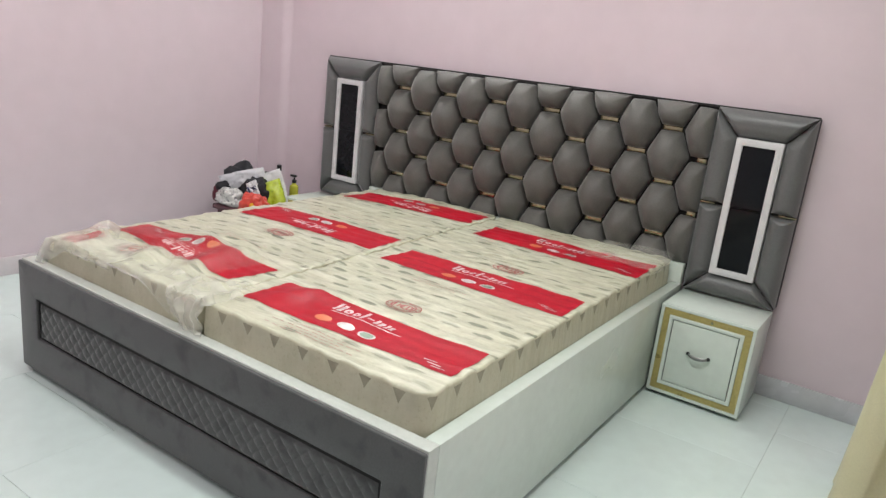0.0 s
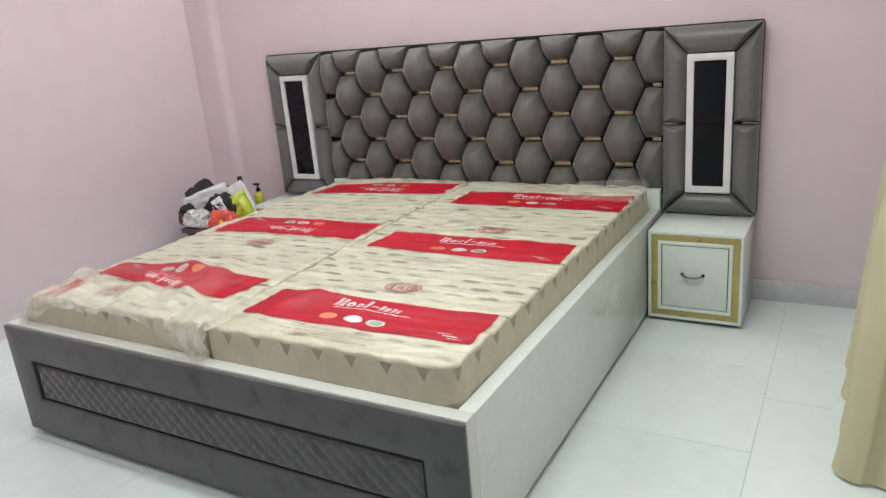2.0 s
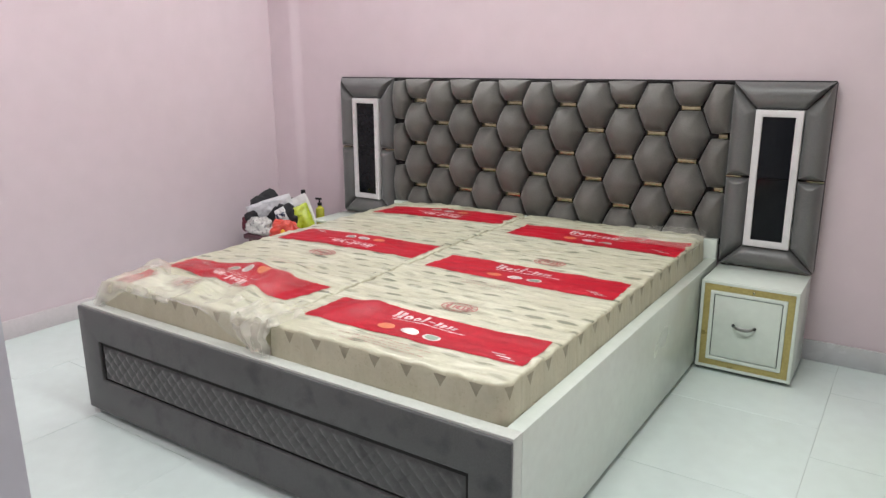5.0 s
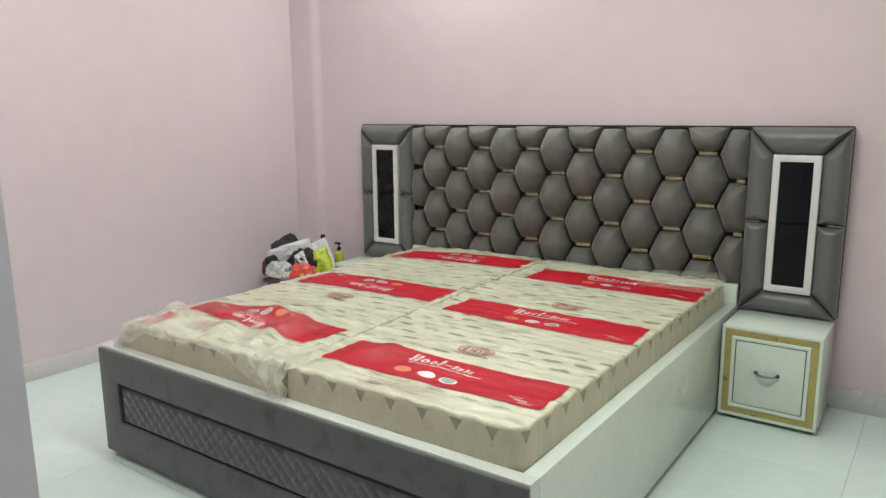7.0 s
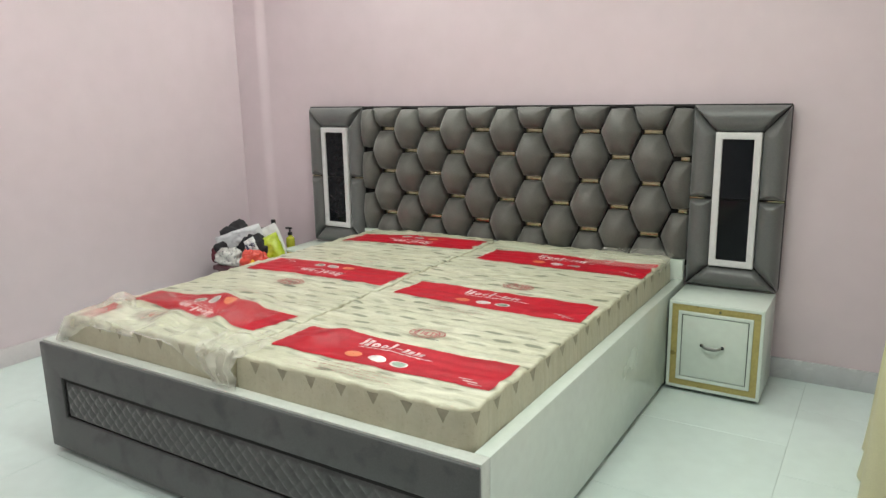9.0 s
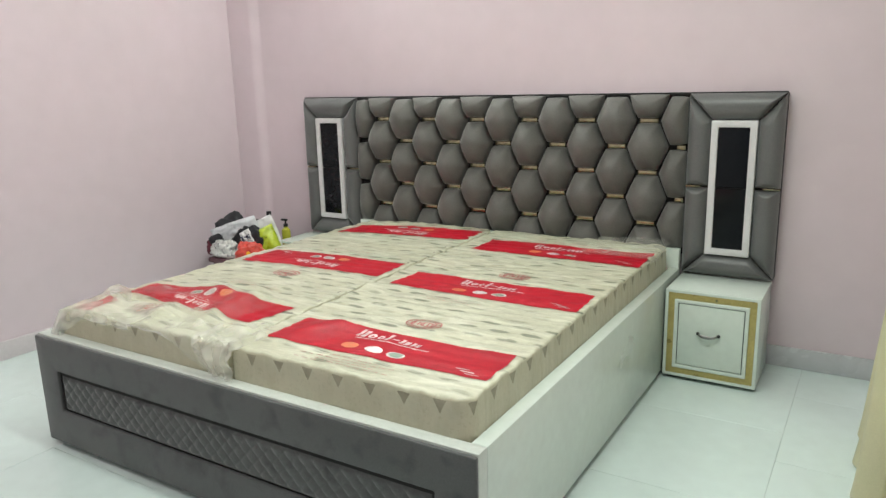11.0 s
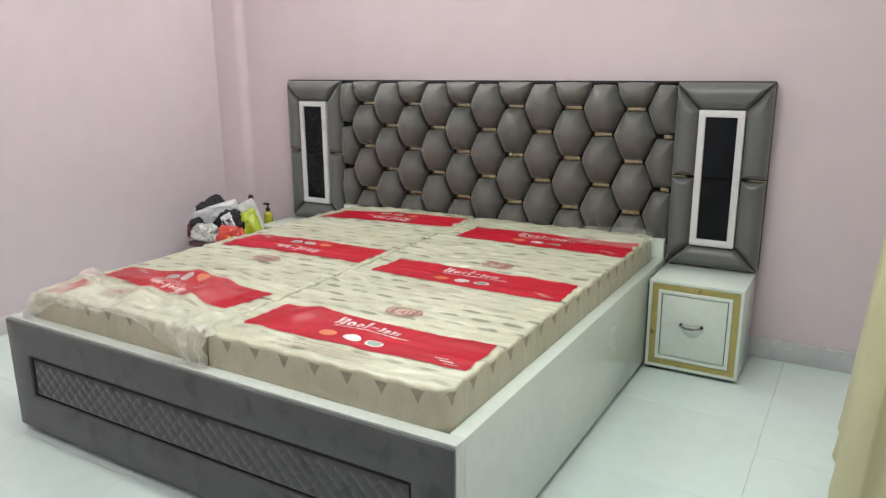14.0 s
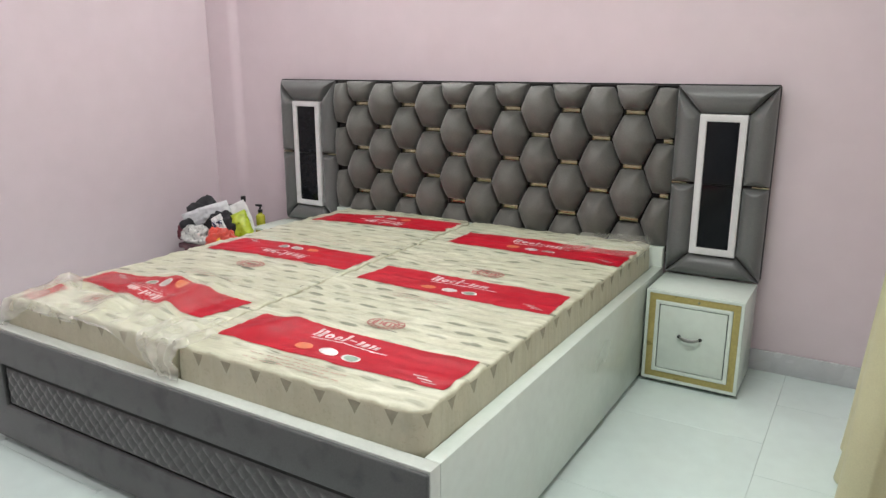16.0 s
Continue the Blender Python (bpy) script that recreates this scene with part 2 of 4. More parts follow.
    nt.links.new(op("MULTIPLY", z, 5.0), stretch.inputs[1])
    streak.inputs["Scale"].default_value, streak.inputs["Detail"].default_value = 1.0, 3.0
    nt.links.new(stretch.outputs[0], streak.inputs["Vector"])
    # Darker upright streaks: the shade of side folds is put into the colour.
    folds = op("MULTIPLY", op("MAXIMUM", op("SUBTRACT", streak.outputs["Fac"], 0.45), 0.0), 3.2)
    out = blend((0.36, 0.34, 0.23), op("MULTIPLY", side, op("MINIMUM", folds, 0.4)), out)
    # Mottled warmer tone over the side faces only.
    out = blend((0.5, 0.465, 0.33), op("MULTIPLY", side, op("MULTIPLY", mottle.outputs["Fac"], 0.9)), out)
    out = blend((0.17, 0.15, 0.1), op("MULTIPLY", op("MULTIPLY", tri, side), op("MINIMUM", op("ADD", 0.25, op("MULTIPLY", worn.outputs["Fac"], 0.9)), 0.85)), out)
    speck = nt.nodes.new("ShaderNodeTexNoise")
    speck.inputs["Scale"].default_value, speck.inputs["Detail"].default_value = 120.0, 4.0
    nt.links.new(geo.outputs["Position"], speck.inputs["Vector"])
    rim = op("LESS_THAN", nrm.outputs[2], 0.93)
    dots = op("MULTIPLY", op("MULTIPLY", op("GREATER_THAN", speck.outputs["Fac"], 0.6), op("GREATER_THAN", mottle.outputs["Fac"], 0.47)), rim)
    out = blend((0.16, 0.13, 0.08), op("MULTIPLY", dots, 0.12), out)
    nt.links.new(out, p.inputs["Base Color"])
    return m


M_MATTRESS = mattress_material()


def film_material(name, haze):
    m = bpy.data.materials.new(name)
    m.use_nodes = True
    nt = m.node_tree
    nt.nodes.remove(nt.nodes["Principled BSDF"])
    out = nt.nodes["Material Output"]
    tr, gl, df = (nt.nodes.new("ShaderNodeBsdf" + k) for k in ("Transparent", "Glossy", "Diffuse"))
    gl.inputs["Roughness"].default_value = 0.2
    df.inputs["Color"].default_value = (0.95, 0.94, 0.87, 1)
    back, both = nt.nodes.new("ShaderNodeBsdfTranslucent"), nt.nodes.new("ShaderNodeMixShader")
    back.inputs["Color"].default_value = (0.95, 0.94, 0.87, 1)
    both.inputs[0].default_value = 0.45
    nt.links.new(df.outputs[0], both.inputs[1])
    nt.links.new(back.outputs[0], both.inputs[2])
    a, b = nt.nodes.new("ShaderNodeMixShader"), nt.nodes.new("ShaderNodeMixShader")
    fr = nt.nodes.new("ShaderNodeFresnel")
    fr.inputs["IOR"].default_value = 1.16
    nt.links.new(tr.outputs[0], a.inputs[1])
    nt.links.new(both.outputs[0], a.inputs[2])
    half = nt.nodes.new("ShaderNodeMath")
    half.operation = "MULTIPLY"
    half.inputs[1].default_value = 0.5
    nt.links.new(fr.outputs[0], half.inputs[0])
    nt.links.new(half.outputs[0], b.inputs[0])
    nt.links.new(a.outputs[0], b.inputs[1])
    nt.links.new(gl.outputs[0], b.inputs[2])
    nt.links.new(b.outputs[0], out.inputs["Surface"])
    tc, n, bm_ = nt.nodes.new("ShaderNodeTexCoord"), nt.nodes.new("ShaderNodeTexNoise"), nt.nodes.new("ShaderNodeBump")
    n.inputs["Scale"].default_value = 25
    cloud, rng = nt.nodes.new("ShaderNodeTexNoise"), nt.nodes.new("ShaderNodeMapRange")
    cloud.inputs["Scale"].default_value = 9
    rng.inputs["From Min"].default_value, rng.inputs["From Max"].default_value = 0.3, 0.7
    rng.inputs["To Min"].default_value, rng.inputs["To Max"].default_value = haze * 0.45, haze * 1.45
    nt.links.new(tc.outputs["Object"], cloud.inputs["Vector"])
    nt.links.new(cloud.outputs["Fac"], rng.inputs["Value"])
    nt.links.new(rng.outputs["Result"], a.inputs[0])
    bm_.inputs["Strength"].default_value, bm_.inputs["Distance"].default_value = 0.16, 0.01
    nt.links.new(tc.outputs["Object"], n.inputs["Vector"])
    nt.links.new(n.outputs["Fac"], bm_.inputs["Height"])
    nt.links.new(bm_.outputs["Normal"], gl.inputs["Normal"])
    nt.links.new(bm_.outputs["Normal"], fr.inputs["Normal"])
    return m


M_FILM = film_material("clear_polythene_film", 0.22)
M_FILM_THICK = film_material("layered_polythene_film", 0.36)
M_FILM_THIN = film_material("thin_polythene_film", 0.055)

# ---- mesh helpers ----
ORIGIN = {}


def thing(name, at, label, category, group="", kind=""):
    """An Empty at the thing's base; its parts are given in room coordinates."""
    ob = tagged(new(name), label, category, group, kind)
    ob.empty_display_size = 0.1
    ob.location = at
    ORIGIN[ob.name] = Vector(at)
    return ob


def part(name, bm, mat, parent=None, label="", smooth=True, angle=40):
    me = bpy.data.meshes.new(name)
    if parent is not None:
        bmesh.ops.translate(bm, verts=bm.verts[:], vec=-ORIGIN[parent.name])
    bm.normal_update()
    bm.to_mesh(me)
    bm.free()
    me.materials.append(mat)
    if smooth:
        for p in me.polygons:
            p.use_smooth = True
        me.set_sharp_from_angle(angle=radians(angle))
    ob = new(name, me)
    if parent is not None:
        ob.parent = parent
        ORIGIN[ob.name] = ORIGIN[parent.name]
    if label:
        tagged(ob, label)
    return ob


def box(x0, x1, y0, y1, z0, z1, bevel=0.0, segments=2):
    bm = bmesh.new()
    bmesh.ops.create_cube(bm, size=1, matrix=Matrix.Translation(((x0 + x1) / 2, (y0 + y1) / 2, (z0 + z1) / 2))
                          @ Matrix.Diagonal((x1 - x0, y1 - y0, z1 - z0, 1)))
    if bevel:
        bmesh.ops.bevel(bm, geom=bm.edges[:], offset=bevel, segments=segments, affect="EDGES", profile=0.5)
    return bm


def ring_box(x0, x1, z0, z1, border, y0, y1, bevel=0.002):
    """An upright rectangular frame with an opening right through it."""
    bm = bmesh.new()
    loops = []
    for y in (y0, y1):
        for b in (0, border):
            loops.append([bm.verts.new(c) for c in ((x0 + b, y, z0 + b), (x1 - b, y, z0 + b), (x1 - b, y, z1 - b), (x0 + b, y, z1 - b))])
    fo, fi, bo, bi = loops
    for i in range(4):
        j = (i + 1) % 4
        bm.faces.new((fo[i], fo[j], fi[j], fi[i]))
        bm.faces.new((bo[j], bo[i], bi[i], bi[j]))
        bm.faces.new((fo[j], fo[i], bo[i], bo[j]))
        bm.faces.new((fi[i], fi[j], bi[j], bi[i]))
    bmesh.ops.recalc_face_normals(bm, faces=bm.faces[:])
    if bevel:
        bmesh.ops.bevel(bm, geom=bm.edges[:], offset=bevel, segments=2, affect="EDGES", profile=0.5)
    return bm


def lathe(profile, at, segments=24):
    """A turned form from (radius, height) pairs."""
    bm = bmesh.new()
    rings = []
    for r, h in profile:
        rings.append([bm.verts.new((at[0] + r * math.cos(a), at[1] + r * math.sin(a), at[2] + h))
                      for a in (2 * math.pi * k / segments for k in range(segments))])
    for a, b in zip(rings, rings[1:]):
        for k in range(segments):
            j = (k + 1) % segments
            bm.faces.new((a[k], a[j], b[j], b[k]))
    bm.faces.new(rings[0][::-1])
    bm.faces.new(rings[-1])
    return bm


def pad(poly, depth, axis=None, y=0.0, rings=10, step=0.012, power=2.4, back=0.0, round_out=False, dome=0.5):
    """A stuffed cushion: an outline of (x, z) corners that swells towards -y over a centre line; axis: that line's two ends."""
    pts = []
    n = len(poly)
    for i in range(n):
        a, b = Vector(poly[i]), Vector(poly[(i + 1) % n])
        k = max(1, int((b - a).length / step))
        pts += [a + (b - a) * (j / k) for j in range(k)]
    c = sum((Vector(p) for p in poly), Vector((0, 0))) / n
    if axis is None:
        axis = (c, c)
    p0, p1 = Vector(axis[0]), Vector(axis[1])
    d = p1 - p0
    xs, zs = [p[0] for p in poly], [p[1] for p in poly]
    half = Vector(((max(xs) - min(xs)) * 0.46, (max(zs) - min(zs)) * 0.49))
    bm = bmesh.new()
    loops = []
    seed = c.x * 7.3 + c.y * 3.1
    for r in range(-1, rings):
        s = max(0, r) / rings
        s = s ** 1.4
        loop = []
        for p in pts:
            t = max(0, min(1, (p - p0).dot(d) / d.length_squared)) if d.length > 1e-6 else 0
            q = p + (p0 + d * t - p) * s
            if round_out:
                rho, e = 1 - s, p - c
                oval = e * (1 / math.sqrt((e.x / half.x) ** 2 + (e.y / half.y) ** 2))
                q = c + (oval + (e - oval) * 0.8 * rho ** 2) * rho
            swell = depth * (1 - (1 - s) ** power) ** dome if r >= 0 else -back
            if r > 0:
                swell += depth * 0.05 * noise.noise((q.x * 14 + seed, q.y * 14, seed))
            loop.append(bm.verts.new((q.x, y - swell, q.y)))
        loops.append(loop)
    m = len(pts)
    for a, b in zip(loops, loops[1:]):
        for k in range(m):
            j = (k + 1) % m
            bm.faces.new((a[k], a[j], b[j], b[k]))
    last = loops[-1]
    mid = bm.verts.new(sum((v.co for v in last), Vector()) / m)
    if d.length < 1e-6:
        for k in range(m):
            bm.faces.new((last[k], last[(k + 1) % m], mid))
    else:
        bm.verts.remove(mid)
        bm.faces.new(last)
    bmesh.ops.remove_doubles(bm, verts=bm.verts[:], dist=1e-5)
    bmesh.ops.recalc_face_normals(bm, faces=bm.faces[:])
    return bm


def clip_poly(poly, x0, x1, z0, z1):
    """An outline cut to a rectangle."""
    def cut(points, inside, cross):
        out = []
        for a, b in zip(points, points[1:] + points[:1]):
            if inside(a):
                out.append(a)
            if inside(a) != inside(b):
                out.append(cross(a, b))
        return out

    def at_x(x):
        return lambda a, b: (x, a[1] + (b[1] - a[1]) * (x - a[0]) / (b[0] - a[0]))

    def at_z(z):
        return lambda a, b: (a[0] + (b[0] - a[0]) * (z - a[1]) / (b[1] - a[1]), z)

    for inside, cross in ((lambda p: p[0] >= x0, at_x(x0)), (lambda p: p[0] <= x1, at_x(x1)),
                          (lambda p: p[1] >= z0, at_z(z0)), (lambda p: p[1] <= z1, at_z(z1))):
        if poly:
            poly = cut(list(poly), inside, cross)
    return poly


# ---- room shell ----
def wall(name, x0, x1, y0, y1, z0, z1, mat, label):
    return tagged(part(name, box(x0, x1, y0, y1, z0, z1), mat, smooth=False), label, "wall", kind="structure")


wall("wall_north", ROOM_L - 0.15, ROOM_R + 0.15, ROOM_B, ROOM_B + 0.15, 0, ROOM_H, M_WALL, "pale pink painted plaster wall behind the bed")
wall("wall_west", ROOM_L - 0.15, ROOM_L, ROOM_F, ROOM_B - 0.001, 0, ROOM_H, M_WALL, "pale pink painted plaster side wall")
wall("wall_east", ROOM_R, ROOM_R + 0.15, ROOM_F, ROOM_B - 0.001, 0, ROOM_H, M_WALL, "pale pink painted wall behind the curtain")
wall("wall_south", ROOM_L - 0.15, ROOM_R + 0.15, ROOM_F - 0.15, ROOM_F - 0.001, 0, ROOM_H, M_WALL, "pale pink painted plaster wall")
tagged(part("ceiling", box(ROOM_L - 0.15, ROOM_R + 0.15, ROOM_F - 0.15, ROOM_B + 0.15, ROOM_H + 0.001, ROOM_H + 0.12), M_CEIL, smooth=False),
       "plain white painted ceiling", "ceiling", kind="structure")
wall("wall_partition", JAMB_X - 0.12, JAMB_X, ROOM_F, JAMB_Y, 0, ROOM_H - 0.001, M_JAMB, "grey painted wall beside the entrance passage")
wall("wall_inner", ROOM_L + 0.001, JAMB_X - 0.121, JAMB_Y - 0.12, JAMB_Y - 0.002, 0, ROOM_H - 0.001, M_WALL, "pale pink painted wall facing the bed")
PILLAR_X, PILLAR_Y = ROOM_L + 0.27, ROOM_B - 0.022


def pillar_mesh():
    """A shallow plastered column whose outer edge is feathered into the wall."""
    bm = bmesh.new()
    outline = [(ROOM_L + 0.0005, ROOM_B - 0.0005), (ROOM_L + 0.0005, PILLAR_Y)]
    for k in range(13):
        a = k / 12
        outline.append((PILLAR_X - 0.09 + 0.09 * a, PILLAR_Y + (ROOM_B - 0.0008 - PILLAR_Y) * a * a * (3 - 2 * a)))
    low, high = [[bm.verts.new((x, y, z)) for x, y in outline] for z in (0, ROOM_H - 0.001)]
    for i in range(len(outline)):
        j = (i + 1) % len(outline)
        bm.faces.new((low[i], low[j], high[j], high[i]))
    bm.faces.new(low[::-1])
    bm.faces.new(high)
    bmesh.ops.recalc_face_normals(bm, faces=bm.faces[:])
    return bm


tagged(part("wall_pillar", pillar_mesh(), M_WALL, angle=30), "pale pink plastered column standing out in the room corner", "wall", kind="structure")
tagged(part("baseboard", box(PILLAR_X - 0.03, ROOM_R - 0.001, ROOM_B - 0.013, ROOM_B - 0.0005, 0.0, 0.097, 0.002), M_SKIRT),
       "glossy grey-white tile skirting along the wall", "skirting", kind="structure")
tagged(part("baseboard", box(ROOM_L + 0.0005, ROOM_L + 0.012, ROOM_F + 0.01, PILLAR_Y - 0.001, 0.0, 0.097, 0.002), M_SKIRT_PINK),
       "pale pinkish skirting along the side wall", "skirting", kind="structure")
# Housings made up for the added fill lights.
for lx, ly, lw, ld, watts in FILL_LAMPS:
    lamp = thing("fill_light", (lx, ly, ROOM_H - 0.07), "added fill light in a slim white ceiling housing, out of view", "light")
    part("housing", box(lx - 0.62, lx + 0.62, ly - 0.14, ly + 0.14, ROOM_H - 0.07, ROOM_H - 0.0005, 0.006), M_FRAME, lamp)



def glow_material():
    m = bpy.data.materials.new("lit_tube_glass")
    m.use_nodes = True
    p = m.node_tree.nodes["Principled BSDF"]
    p.inputs["Base Color"].default_value = (0.8, 0.8, 0.8, 1)
    p.inputs["Emission Color"].default_value = (0.96, 1.0, 0.98, 1)
    p.inputs["Emission Strength"].default_value = TUBE_GLOW
    return m


tube_light = thing("tube_light", (TUBE_X, ROOM_B, TUBE_Z), "lit white fluorescent tube on a slim wall batten", "light")
part("batten", box(TUBE_X - 0.62, TUBE_X + 0.62, ROOM_B - 0.05, ROOM_B - 0.0005, TUBE_Z - 0.022, TUBE_Z + 0.022, 0.004), M_FRAME, tube_light)
glass_tube = bmesh.new()
bmesh.ops.create_cone(glass_tube, cap_ends=True, segments=16, radius1=0.014, radius2=0.014, depth=1.18,
                      matrix=Matrix.Translation((TUBE_X, TUBE_Y, TUBE_Z)) @ Matrix.Rotation(radians(90), 4, "Y"))
part("tube", glass_tube, glow_material(), tube_light, "glowing glass tube")
for sx in (-1, 1):
    a, b = sorted((TUBE_X + sx * 0.591, TUBE_X + sx * 0.612))
    part("socket", box(a, b, TUBE_Y - 0.018, ROOM_B - 0.0505, TUBE_Z - 0.018, TUBE_Z + 0.018, 0.004), M_FRAME, tube_light)

# ---- bed ----
bed = thing("bed", (0, -1.0, 0), "white laminate double bed box with a grey velvet footboard", "bed")
BX, FOOT, RIM = 0.95, -2.047, 0.447
for sx in (-1, 1):
    a, b = sorted((sx * (BX - 0.047), sx * BX))
    part("side_panel", box(a, b, FOOT + 0.058, -0.046, 0.024, RIM, 0.0025), M_WHITE, bed, "glossy white laminate side panel")
part("foot_rail", box(-BX, BX, FOOT + 0.012, FOOT + 0.057, 0.024, RIM + 0.001, 0.0025), M_RAIL, bed, "pale grey laminate rail")
part("head_panel", box(-BX + 0.006, BX - 0.006, -0.045, -0.002, 0.024, 0.537, 0.003), M_WHITE, bed, "white laminate panel behind the mattresses")
part("plinth", box(-BX + 0.03, BX - 0.03, FOOT + 0.04, -0.05, 0.0005, 0.0235), M_DARK, bed)
part("base_board", box(-BX + 0.05, BX - 0.05, FOOT + 0.06, -0.047, 0.33, 0.352), M_WHITE, bed)

# upholstered front of the footboard: border round a sunk quilted panel
PX0, PX1, PZ0, PZ1 = -0.832, 0.826, 0.158, 0.318


def foot_border():
    bm = bmesh.new()
    y0, y1 = FOOT - 0.002, FOOT + 0.0115
    outer = ((-BX, 0.02), (BX, 0.02), (BX, RIM - 0.004), (-BX, RIM - 0.004))
    inner = ((PX0, PZ0), (PX1, PZ0), (PX1, PZ1), (PX0, PZ1))
    rows = [[bm.verts.new((x, y, z)) for x, z in ring] for y, ring in ((y1, outer), (y0, outer), (y0, inner), (y1, inner))]
    for a, b in zip(rows, rows[1:] + rows[:1]):
        for i in range(4):
            j = (i + 1) % 4
            bm.faces.new((a[i], a[j], b[j], b[i]))
    bmesh.ops.recalc_face_normals(bm, faces=bm.faces[:])
    bmesh.ops.bevel(bm, geom=bm.edges[:], offset=0.004, segments=3, affect="EDGES", profile=0.5)
    return bm


footboard = part("footboard_border", foot_border(), M_VELVET, bed, "grey velvet upholstery with dark rub marks")
part("groove_backing", box(PX0 - 0.002, PX1 + 0.002, FOOT + 0.0095, FOOT + 0.0118, PZ0 - 0.002, PZ1 + 0.002), M_DARK, bed)


def quilted_panel():
    """Diamond-stitched padding."""
    bm = bmesh.new()
    x0, x1, z0, z1 = PX0 + 0.015, PX1 - 0.013, PZ0 + 0.008, PZ1 - 0.017
    nx, nz = 420, 40
    grid = []
    for j in range(nz + 1):
        row = []
        for i in range(nx + 1):
            x, z = x0 + (x1 - x0) * i / nx, z0 + (z1 - z0) * j / nz
            a = ((x / 0.054 + z / 0.052) % 1.0) - 0.5
            b = ((x / 0.054 - z / 0.052) % 1.0) - 0.5
            puff = (abs(math.cos(math.pi * a) * math.cos(math.pi * b))) ** 0.45
            edge = min(1.0, min(i, nx - i) / 3, min(j, nz - j) / 3)
            y = FOOT + 0.0088 - edge * (0.0025 + 0.006 * puff)
            row.append(bm.verts.new((x, y, z)))
        grid.append(row)
    for j in range(nz):
        for i in range(nx):
            bm.faces.new((grid[j][i], grid[j][i + 1], grid[j + 1][i + 1], grid[j + 1][i]))
    return bm


part("quilted_panel", quilted_panel(), M_VELVET, bed, "diamond-quilted grey velvet inset panel", angle=80)

# ---- headboard ----
head = thing("headboard", (0, 0, 0.42), "tufted grey leatherette headboard with gold strips and two side panels", "headboard")
HX0, HX1, HZ0, HZ1 = -0.958, 0.948, 0.50, 1.256
part("backing", box(HX0, HX1, 0.026, ROOM_B - 0.002, HZ0, HZ1 - 0.004, 0.003), M_DARK, head)
part("edge_trim", box(-1.369, 1.353, 0.004, 0.0175, HZ1 - 0.003, HZ1 + 0.0045, 0.002), M_DARK, head)
strip_tilt = random.Random(5)
COL, ROWH, X0, Z0 = 0.1543, 0.1232, -0.780, 1.1325
for i in range(-1, 12):
    cx = X0 + COL * i
    for k in range(-1, 4):
        cz = (Z0 + ROWH if i % 2 == 0 else Z0) - 2 * ROWH * k
        hexagon = [(cx - 0.0515, cz + ROWH), (cx - 0.1028, cz), (cx - 0.0515, cz - ROWH),
                   (cx + 0.0515, cz - ROWH), (cx + 0.1028, cz), (cx + 0.0515, cz + ROWH)]
        g = 0.0018
        hexagon = [(cx + (x - cx) * 0.935, cz + (z - cz) * 0.905) for x, z in hexagon]
        cell = clip_poly(hexagon, HX0 + g, HX1 - g, HZ0, HZ1 - g)
        if len(cell) < 3:
            continue
        xs, zs = [p[0] for p in cell], [p[1] for p in cell]
        if max(xs) - min(xs) < 0.02 or max(zs) - min(zs) < 0.02:
            continue
        full = max(zs) - min(zs) > 0.2 and max(xs) - min(xs) > 0.15
        part("tuft", pad(cell, 0.085 if full else 0.06, y=-0.004, back=0.03, power=2.0, round_out=True, dome=0.68), M_LEATHER, head, angle=70)
    for k in range(0, 3):
        z = (Z0 if i % 2 == 0 else Z0 - ROWH) - 2 * ROWH * k
        if i >= 0 and z > 0.55:
            w = 0.044 if i < 11 else 0.02
            bm = box(cx - w, min(cx + w, HX1 - 0.002), 0.012, 0.0262, z - 0.011, z + 0.011, 0.002)
            tip = Matrix.Translation((cx, 0.013, z)) @ Matrix.Rotation(radians(strip_tilt.uniform(-2.5, 1.5)), 4, "X") @ Matrix.Translation((-cx, -0.013, -z))
            bmesh.ops.transform(bm, matrix=tip, verts=bm.verts[:])
            part("gold_strip", bm, M_GOLD, head, "thin gold metal strip between tufts")


